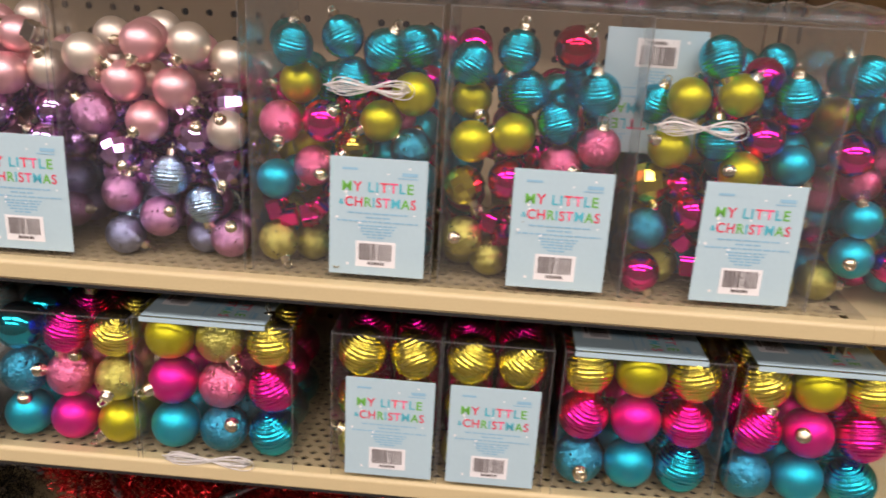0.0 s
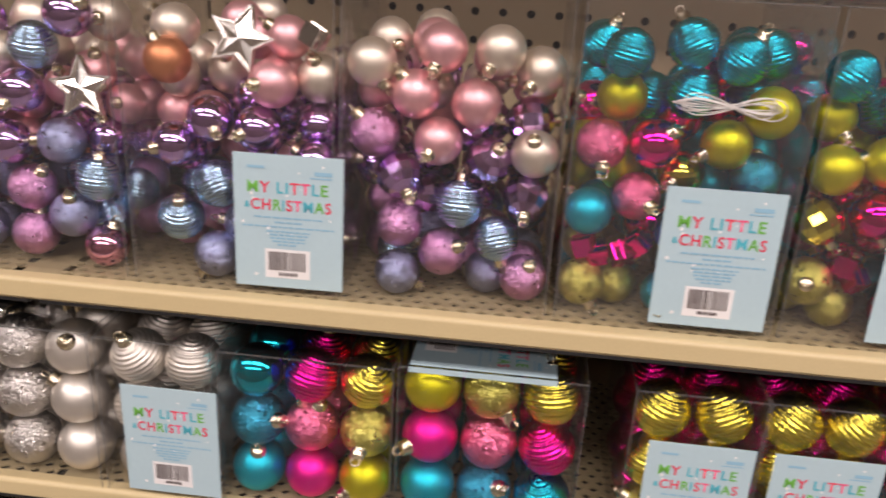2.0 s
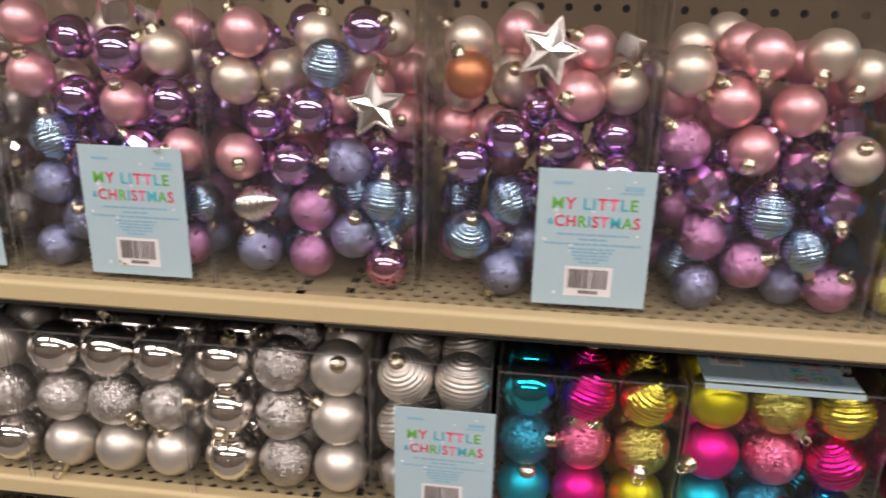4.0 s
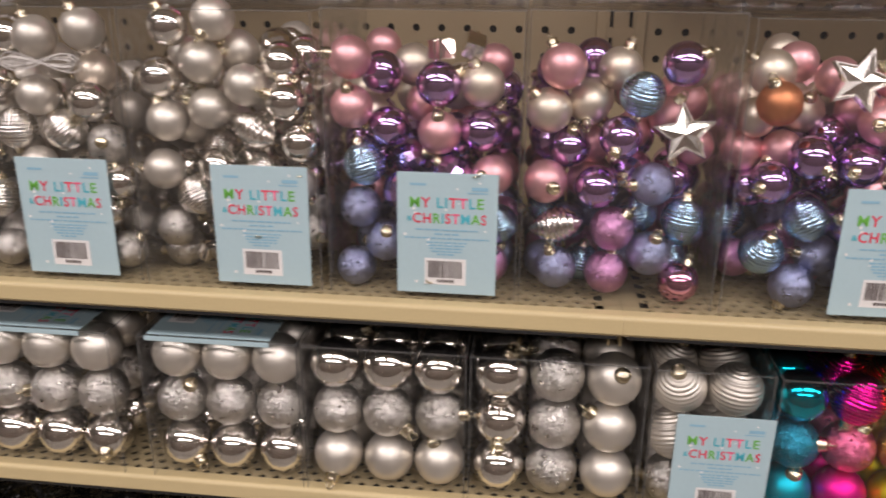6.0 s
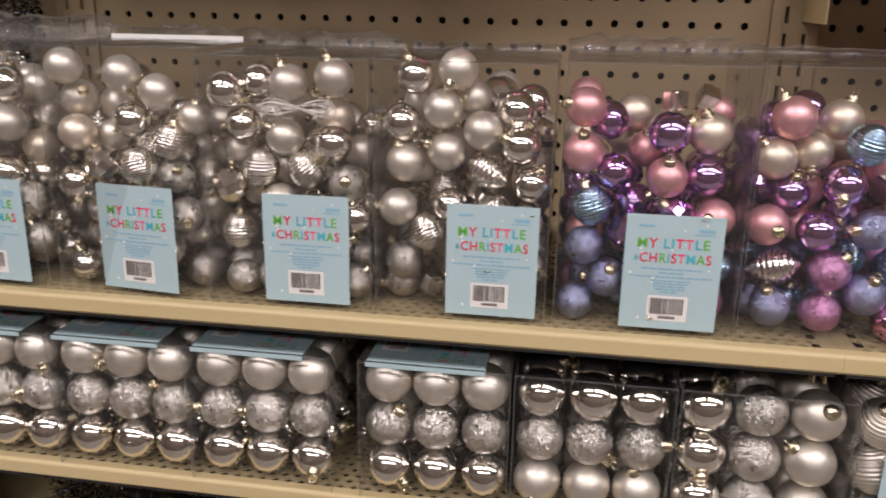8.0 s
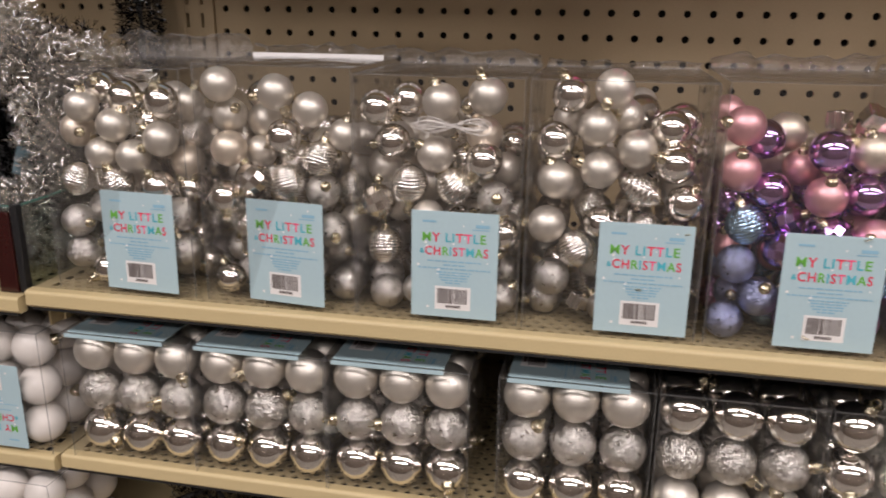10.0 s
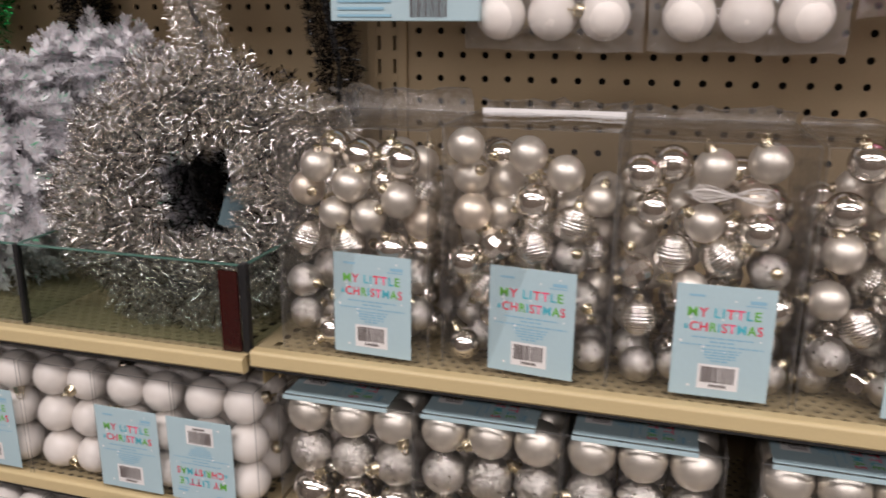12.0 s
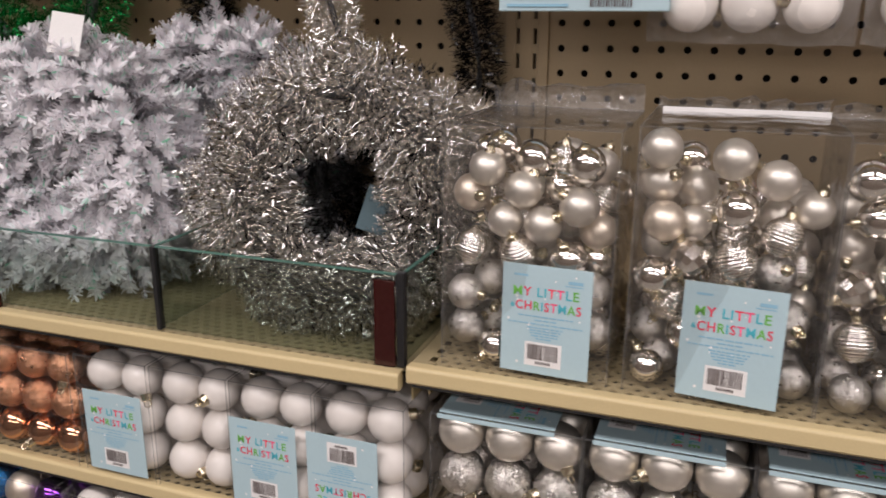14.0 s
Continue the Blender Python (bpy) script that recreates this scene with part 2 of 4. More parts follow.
structure("floor", box(-7, 6, -5.5, 4, -0.1, 0), TILE, "beige vinyl shop floor of the aisle")
structure("ceiling", box(-7, 6, -5.5, 4, CEILING, CEILING + 0.1), CEIL, "off-white shop ceiling panels with strip lamps")
structure("wall_north", box(-7, 6, 4, 4.1, 0, CEILING), PAINT, "plain beige painted shop wall")
structure("wall_south", box(-7, 6, -5.6, -5.5, 0, CEILING), PAINT, "plain beige painted shop wall")
structure("wall_west", box(-7.1, -7, -5.5, 4, 0, CEILING), PAINT, "plain beige painted shop wall")
structure("wall_east", box(6, 6.1, -5.5, 4, 0, CEILING), PAINT, "plain beige painted shop wall")
structure("wall_aisle", box(-5, 4.5, -2.0, -1.5, 0, 1.75), GOODS, "dark shelving block across the aisle")
for lx, ly in TUBES:
    strip_lamp(lx, ly)
    lamp_thing = tagged(new("strip_lamp"), "white fluorescent troffer lamp on the ceiling", "lamp", "ceiling strip lamps")
    lamp_thing.location = (lx, ly, CEILING)
    part("housing", box(-1.2, 1.2, -0.3, 0.3, -0.07, -0.001, 0.01), PAPER, lamp_thing)

# ---------------------------------------------------------------- gondola: back board, uprights, shelves
BACK = 1.0
PITCH = 0.0306
UP_X = [-2.439, -1.513, -0.587, 0.339]
TOP, TOP_L, LOW, BASE = 1.190, 1.182, 0.985, 0.80
FRONT, FRONT_LOW = 0.62, 0.638

for i in range(3):
    x0, x1 = UP_X[i] + 0.0282, UP_X[i + 1] - 0.028
    board = perforated("wall_pegboard", PEG, 28, 34, PITCH, PITCH, (0.0047, 0.0047), 8, lambda u, v, d, x0=x0: (x0 + u, BACK + d, 0.755 + v), 0.005)
    joined = bmesh.new()
    joined.from_mesh(board)
    bmesh.ops.remove_doubles(joined, verts=joined.verts[:], dist=0.0002)
    joined.to_mesh(board)
    joined.free()
    tagged(new("wall_pegboard", board), "tan painted pegboard back panel with rows of round holes", "pegboard", kind="structure")
    structure("wall_margin", box(x0 + 28 * PITCH, x1, BACK, BACK + 0.005, 0.755, 0.755 + 34 * PITCH), PEG, "plain tan edge of the pegboard panel")
# sheet coloured as the unlit hollow seen through the holes
structure("wall_back", box(-3.4, 1.4, BACK + 0.012, BACK + 0.03, 0, 2.1), DARK, "near-black sheet standing in for shade behind the pegboard")
structure("wall_plinth", box(-2.44, 0.302, BACK - 0.003, BACK + 0.01, 0, 0.755), PEG, "tan lower back panel of the shelving")
structure("wall_header", box(-2.44, 0.302, BACK - 0.003, BACK + 0.01, 0.755 + 34 * PITCH, 2.1), PEG, "tan upper back panel of the shelving")
structure("wall_side", box(0.367, 1.4, BACK - 0.003, BACK + 0.01, 0, 2.1), PEG, "tan back panel of the next shelving bay")
structure("wall_end", box(-3.4, -2.47, BACK - 0.003, BACK + 0.01, 0, 2.1), PEG, "tan back panel of the next shelving bay")

for ux in UP_X:
    post = tagged(new("upright"), "tan steel slotted shelving upright on the back panel", "upright", "shelving uprights")
    post.location = (ux, BACK - 0.006, 0)
    bm = box(-0.028, -0.0155, 0, 0.012, 0, 2.1, 0.001)
    add_box(bm, -0.0065, 0.0065, 0, 0.012, 0, 2.1)
    add_box(bm, 0.0155, 0.028, 0, 0.012, 0, 2.1, 0.001)
    for k in range(68):
        z = 0.01 + k * PITCH
        for sx in (-0.011, 0.011):
            add_box(bm, sx - 0.0045, sx + 0.0045, 0.0005, 0.0115, z + 0.019, z + PITCH)
            for e in (-1, 1):
                add_box(bm, sx + e * 0.0034 - 0.0012, sx + e * 0.0034 + 0.0012, 0.0005, 0.0115, z - 0.001, z + 0.02)
    part("channel", bm, PEG, post)


def shelf(x0, x1, front, top, label, perforate=True):
    """A steel shelf: perforated deck, a rounded front lip, a plain margin at each end."""
    thing = tagged(new("shelf"), label, "shelf", "store shelves")
    thing.location = (0, 0, top)
    px, py = 0.0142, 0.0105
    if perforate:
        n, rows = int((x1 - x0 - 0.03) / px), 26
        px = (x1 - x0 - 0.03) / (n + 0.5)
        y0 = front + 0.012
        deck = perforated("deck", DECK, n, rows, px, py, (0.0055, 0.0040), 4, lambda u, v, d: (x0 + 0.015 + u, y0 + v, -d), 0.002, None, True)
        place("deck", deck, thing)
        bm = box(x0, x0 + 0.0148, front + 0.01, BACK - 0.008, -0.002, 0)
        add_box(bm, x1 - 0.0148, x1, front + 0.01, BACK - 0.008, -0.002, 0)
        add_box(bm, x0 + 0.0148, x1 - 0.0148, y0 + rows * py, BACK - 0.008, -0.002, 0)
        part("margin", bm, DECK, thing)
        # black sheet standing in for the shade seen through the deck holes
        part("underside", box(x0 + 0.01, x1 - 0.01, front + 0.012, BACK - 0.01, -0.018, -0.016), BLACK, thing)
    else:
        part("deck", box(x0, x1, front + 0.01, BACK - 0.008, -0.003, 0), SHELF, thing)
    lip = []
    for k in range(7):
        a = math.pi / 2 * k / 6
        lip.append((front + 0.004 - 0.004 * math.sin(a), -0.003 + 0.004 * math.cos(a)))
    lip = [(front + 0.013, 0.001)] + lip + [(front, -0.0145), (front + 0.003, -0.0175), (front + 0.013, -0.0175)]
    v = [(x, y, z) for x in (x0, x1) for y, z in lip]
    n = len(lip)
    f = [(k, (k + 1) % n, n + (k + 1) % n, n + k) for k in range(n)] + [tuple(range(n - 1, -1, -1)), tuple(range(n, 2 * n))]
    place("lip", raw_mesh("lip", v, f, SHELF), thing)
    part("price_channel", box(x0 + 0.004, x1 - 0.004, front + 0.003, front + 0.009, -0.021, -0.0172, 0.001), BLACK, thing)
    for sx in (x0 + 0.004, x1 - 0.006):
        part("bracket", box(sx, sx + 0.002, front + 0.05, BACK - 0.008, -0.05, -0.004, 0.0005), SHELF, thing)
    return thing


for top_l, top_r, low_l, tag in ((TOP_L, TOP, LOW, "cream enamelled steel shelf with perforated deck and rounded lip"),):
    shelf(-2.438, -1.5365, FRONT - 0.003, top_l, tag)
    shelf(-1.529, -0.6022, FRONT, top_r, tag)
    shelf(-0.602, 0.3249, FRONT, top_r, tag)
    shelf(0.3251, 1.2, FRONT, top_r, tag, False)
    shelf(-2.438, -1.5365, FRONT_LOW - 0.003, low_l - 0.004, tag)
    shelf(-1.529, -0.6022, FRONT_LOW, low_l, tag)
    shelf(-0.602, 0.3249, FRONT_LOW, low_l, tag)
    shelf(0.3251, 1.2, FRONT_LOW, low_l, tag, False)
    for i in range(3):
        shelf(UP_X[i] + 0.001, UP_X[i + 1] - 0.001, FRONT_LOW - 0.02, BASE, "cream steel base shelf under the ornament shelves", False)

# unseen shelf, added to keep lamp light off the upper pegboard
shelf(-2.438, 1.2, 0.64, 1.80, "unseen cream top shelf added to shade the pegboard", False)
# two more unseen shelves, added only to shadow the right-hand pegboard
shelf(-0.585, 0.338, 0.85, 1.50, "unseen cream shelf added to shade pegboard behind bright packs", False)
shelf(0.340, 1.2, 0.85, 1.50, "unseen cream shelf added to shade pegboard behind bright packs", False)

# ---------------------------------------------------------------- ornaments
SHAPES = {}


def revolve(profile, sides, wobble=None):
    verts, faces = [], []
    for i, (r, z) in enumerate(profile):
        for k in range(sides):
            a = 2 * math.pi * k / sides
            verts.append((r * math.cos(a), r * math.sin(a), z))
    for i in range(len(profile) - 1):
        for k in range(sides):
            n = (k + 1) % sides
            faces.append((i * sides + k, i * sides + n, (i + 1) * sides + n, (i + 1) * sides + k))
    return verts, faces


def ornament_mesh(shape, hue, how):
    """Unit-radius ornament of a shape and finish, shared by all its copies."""
    key = (shape, hue, how)
    if key in SHAPES:
        return SHAPES[key]
    mat = finish(hue, "foil" if shape in ("ridged", "finial") and how == "shiny" else how)
    name = shape + "_ornament"
    if shape == "ball":
        bm = bmesh.new()
        bmesh.ops.create_uvsphere(bm, u_segments=24, v_segments=16, radius=1.0)
        me = to_mesh(name, bm, mat)
    elif shape == "ridged":
        steps, prof = 144, []
        for i in range(steps + 1):
            th = math.pi * i / steps
            r = 1.0 + 0.016 * math.sin(th * 34)
            prof.append((max(1e-4, r * math.sin(th)), -r * math.cos(th)))
        v, f = revolve(prof, 24)
        me = raw_mesh(name, v, f, mat, True)
    elif shape == "finial":
        steps, prof = 56, []
        for i in range(steps + 1):
            t = i / steps
            r = math.sin(math.pi * t) ** 0.8 * (0.95 - 0.35 * t) * (1 + 0.06 * math.sin(t * 60)) + 0.02
            prof.append((r, -1.3 + 2.6 * t))
        v, f = revolve(prof, 22)
        me = raw_mesh(name, v, f, mat, True)
    elif shape == "faceted":
        v, f = revolve([(max(1e-4, 1.03 * math.sin(math.pi * i / 8)), -1.03 * math.cos(math.pi * i / 8)) for i in range(9)], 12)
        me = raw_mesh(name, v, f, mat)
    elif shape == "gift":
        bm = box(-0.42, 0.42, -0.42, 0.42, -0.42, 0.42, 0.05)
        add_box(bm, -0.08, 0.08, -0.46, 0.46, -0.46, 0.46, 0.02)
        me = to_mesh(name, bm, mat, False)
    else:
        bm = bmesh.new()
        rim, low = [], []
        for i in range(10):
            a = math.pi * i / 5 + math.pi / 2
            r = 1.4 if i % 2 == 0 else 0.66
            rim.append((r * math.cos(a), r * math.sin(a)))
        rings = [[bm.verts.new((x * k, y * k, z)) for x, y in rim] for k, z in ((0.86, 0.10), (0.90, 0.22), (1.0, 0.22), (1.0, -0.22), (0.90, -0.22), (0.86, -0.10))]
        for p, q in zip(rings, rings[1:]):
            for i in range(10):
                bm.faces.new((p[i], p[(i + 1) % 10], q[(i + 1) % 10], q[i]))
        for ring, z in ((rings[0], 0.24), (rings[-1], -0.24)):
            hub = bm.verts.new((0, 0, z))
            for i in range(10):
                bm.faces.new((ring[i], ring[(i + 1) % 10], hub))
        bmesh.ops.recalc_face_normals(bm, faces=bm.faces[:])
        me = to_mesh(name, bm, mat, False)
    SHAPES[key] = me
    return me


def cap_mesh():
    """Crimped metal cap with a wire loop, for a unit-radius ornament; points up z."""
    if "cap" in SHAPES:
        return SHAPES["cap"]
    prof = [(0.30, 0.90), (0.31, 1.0), (0.27, 1.02), (0.27, 1.22), (0.24, 1.26), (0.01, 1.27)]
    v, f = revolve(prof, 12)
    loop = [(0.17 * math.cos(2 * math.pi * k / 10), 0, 1.40 + 0.17 * math.sin(2 * math.pi * k / 10)) for k in range(11)]
    v2, f2 = tube(loop, 0.035, 5)
    base = len(v)
    SHAPES["cap"] = raw_mesh("cap", v + [tuple(p) for p in v2], f + [tuple(base + k for k in q) for q in f2], CAP_GOLD, True)
    return SHAPES["cap"]


NAMES = {"ball": "ball_ornament", "ridged": "ridged_ornament", "finial": "finial_ornament", "faceted": "faceted_ornament", "gift": "gift_ornament", "star": "star_ornament"}


def ornament(parent, style, x, y, z, r, rng, capped=True, turn=None):
    shape, hue, how = STYLES[style]
    if turn is None:
        if shape == "star":
            turn = Euler((radians(76), rng.uniform(-0.3, 0.3), rng.uniform(-0.25, 0.25)))
        elif shape == "ridged":
            turn = Euler((rng.uniform(-0.4, 0.4) + rng.choice((0, math.pi)), rng.uniform(-0.55, 0.55), rng.uniform(0, 6)))
            capped = capped and rng.random() < 0.6
        else:
            turn = Euler((rng.uniform(0.2, 2.6), rng.uniform(-0.4, 0.4), rng.uniform(-2.2, 2.2)))
    ob = place(NAMES[shape], ornament_mesh(shape, hue, how), parent, Matrix.LocRotScale((x, y, z), turn, (r, r, r)))
    if capped and shape in ("ball", "ridged", "faceted"):
        place("cap", cap_mesh(), ob, None, "bright metal cap with wire loop")
    return ob


# ---------------------------------------------------------------- printed cards
CW, CH = 0.082, 0.103
PRINTS = {}


def letters(body, height, width, colours):
    """A line of bold lettering as a flat mesh, left end at the origin."""
    data = bpy.data.curves.new("lettering", "FONT")
    data.body, data.size, data.offset, data.resolution_u = body, 1.0, 0.014, 3
    data.space_character = 1.12
    for m in (INK_GREEN, INK_RED, INK_TEAL, INK_PINK):
        data.materials.append(m)
    for i, c in enumerate(colours):
        data.body_format[i].material_index = c
    ob = new("lettering", data)
    me = bpy.data.meshes.new_from_object(ob.evaluated_get(bpy.context.evaluated_depsgraph_get()))
    bpy.data.objects.remove(ob)
    xs, ys = [v.co.x for v in me.vertices], [v.co.y for v in me.vertices]
    sx, sy = width / (max(xs) - min(xs)), height / (max(ys) - min(ys))
    lx, ly = min(xs), min(ys)
    for v in me.vertices:
        v.co = ((v.co.x - lx) * sx, 0, (v.co.y - ly) * sy)
    return me


def bars(name, spans, mat, depth):
    """Flat printed bars: (u0, u1, v0, v1) as shares of the card, v down from its top."""
    verts, faces = [], []
    for u0, u1, v0, v1 in spans:
        b = len(verts)
        for u, v in ((u0, v1), (u1, v1), (u1, v0), (u0, v0)):
            verts.append(((u - 0.5) * CW, -depth, (1 - v) * CH))
        faces.append((b, b + 1, b + 2, b + 3))
    return raw_mesh(name, verts, faces, mat)


def card_prints():
    if PRINTS:
        return PRINTS
    rng = random.Random(5)
    PRINTS["card"] = to_mesh("card", box(-CW / 2, CW / 2, -0.0004, 0.0004, 0, CH, 0.0002), CARD, False)
    PRINTS["title"] = letters("MY LITTLE", 0.0086, 0.060, [0, 1, 0, 2, 2, 1, 3, 2, 0])
    PRINTS["title_2"] = letters("CHRISTMAS", 0.0086, 0.060, [1, 1, 0, 2, 1, 3, 2, 0, 1])
    PRINTS["amp"] = letters("&", 0.0046, 0.0042, [2])
    lines = [(0.13, 0.29, 0.085, 0.105), (0.74, 0.90, 0.105, 0.135), (0.70, 0.90, 0.148, 0.158)]
    for v, w in ((0.455, 0.62), (0.49, 0.25), (0.525, 0.84), (0.56, 0.40), (0.585, 0.36), (0.61, 0.34), (0.635, 0.30), (0.66, 0.20)):
        u = 0.5 - w / 2
        while u < 0.5 + w / 2 - 0.02:
            step = min(rng.uniform(0.03, 0.09), 0.5 + w / 2 - u)
            lines.append((u, u + step, v, v + 0.013))
            u += step + 0.012
    PRINTS["fine"] = bars("fine_print", lines, INK_BLUE, 0.0008)
    PRINTS["label"] = bars("price_label", [(0.28, 0.70, 0.70, 0.925)], PAPER, 0.0007)
    code, u = [], 0.31
    while u < 0.66:
        w = rng.choice((0.004, 0.006, 0.009, 0.013))
        code.append((u, min(0.67, u + w), 0.72, 0.865))
        u += w + rng.choice((0.004, 0.006, 0.009))
    code += [(0.41 + 0.022 * k, 0.425 + 0.022 * k, 0.88, 0.905) for k in range(8)]
    PRINTS["code"] = bars("barcode", code, INK_DARK, 0.0011)
    verts, faces = [], []
    for k in range(16):
        cx, cz, r = rng.uniform(-0.45, 0.45) * CW, rng.uniform(0.05, 0.95) * CH, rng.uniform(0.0007, 0.0015)
        b = len(verts)
        verts += [(cx + r * math.cos(a * math.pi / 3), -0.0006, cz + r * math.sin(a * math.pi / 3)) for a in range(6)]
        faces.append(tuple(range(b, b + 6)))
    PRINTS["snow"] = raw_mesh("snow_dots", verts, faces, PAPER)
    return PRINTS


def card(parent, m):
    p = card_prints()
    ob = place("card", p["card"], parent, m, "pale blue printed card with red and green lettering")
    place("lettering", p["title"], ob, pose(-0.37 * CW, -0.0009, 0.72 * CH))
    place("lettering", p["title_2"], ob, pose(-0.34 * CW, -0.0009, 0.592 * CH))
    place("lettering", p["amp"], ob, pose(-0.40 * CW, -0.0009, 0.605 * CH))
    tagged(place("fine_print", p["fine"], ob), kind="stuff")
    place("price_label", p["label"], ob)
    tagged(place("barcode", p["code"], ob), kind="stuff")
    tagged(place("snow_dots", p["snow"], ob), kind="stuff")
    return ob


# ---------------------------------------------------------------- packs
def film_box(parent, w, d, h, y0, flap=0.0, crumple=0.0, rng=None, film=FILM):
    """A clear film carton: panels that bow a little, welded edges, an optional top flap."""
    rng = rng or random.Random(1)
    nx, nz = 6, 6
    verts, faces = [], []

    def panel(fn):
        b = len(verts)
        for j in range(nz + 1):
            for i in range(nx + 1):
                verts.append(fn(i / nx, j / nz))
        for j in range(nz):
            for i in range(nx):
                a = b + j * (nx + 1) + i
                faces.append((a, a + 1, a + nx + 2, a + nx + 1))

    def bow(u, v):
        return crumple * math.sin(math.pi * u) * math.sin(math.pi * v) * rng.uniform(0.3, 1.0)

    panel(lambda u, v: ((u - 0.5) * w, y0 + 0.001 - bow(u, v), v * h))
    panel(lambda u, v: (-w / 2, y0 + u * d, v * h))
    panel(lambda u, v: (w / 2, y0 + u * d, v * h))
    panel(lambda u, v: ((u - 0.5) * w, y0 + v * d, h + bow(u, v)))
    bm = bmesh.new()
    grid = [bm.verts.new(p) for p in verts]
    for q in faces:
        bm.faces.new([grid[k] for k in q])
    bmesh.ops.remove_doubles(bm, verts=bm.verts[:], dist=0.0012)
    me = to_mesh("film", bm, film, False)
    place("film", me, parent, None, "clear plastic film carton")
    e = 0.00045
    welds = [(-w / 2, w / 2, y0 - e, y0 + e, h - e, h + e), (-w / 2, w / 2, y0 + d - e, y0 + d + e, h - e, h + e)]
    for sx in (-w / 2, w / 2):
        welds.append((sx - e, sx + e, y0 - e, y0 + e, 0, h - e))
        welds.append((sx - e, sx + e, y0 + e, y0 + d - e, h - e, h + e))
    for span in welds:
        weld = part("weld", box(*span), SEAM, parent)
        weld.visible_shadow = False
    if flap:
        v, f = [], []
        n, rise = 44, 7
        lean = [rng.uniform(-1, 1) for _ in range(12)]
        for i in range(n + 1):
            u = i / n
            x = (u - 0.5) * w
            q = u * 10.99
            fold = lean[int(q)] + (lean[int(q) + 1] - lean[int(q)]) * (q - int(q))
            for k in range(rise):
                t = k / (rise - 1)
                crease = 0.0035 * math.sin(5 * t + 3 * fold) * t + 0.0016 * rng.uniform(-1, 1) * t
                v.append((x + 0.003 * t * fold, y0 + d - 0.002 - 0.035 * t * t + crease + 0.006 * fold * t, h + flap * (math.sin(t * 1.7) * (0.8 + 0.22 * fold) + 0.05 * rng.uniform(-1, 1) * t)))
        for i in range(n):
            for k in range(rise - 1):
                a = i * rise + k
                f.append((a, a + rise, a + rise + 1, a + 1))
        fl = place("flap", raw_mesh("flap", v, f, FLAP, False), parent, None, "crinkled clear top flap")
        fl.visible_shadow = False


def twine(parent, x, y, z, w):
    pts = []
    for strand in range(9):
        pts = []
        for i in range(25):
            t = i / 24
            a = 2 * math.pi * t
            pts.append((x + (w / 2 - 0.002 * (strand % 4)) * math.sin(a) + 0.0008 * strand, y - 0.001 * (strand % 3), z + (0.0012 + 0.0007 * strand) * math.sin(2 * a) + 0.001 * math.sin(9 * t + strand)))
        v, f = tube(pts, 0.00042, 5)
        place("cord", raw_mesh("cord", v, f, CORD, True), parent, None, "bundled white hanging cord")


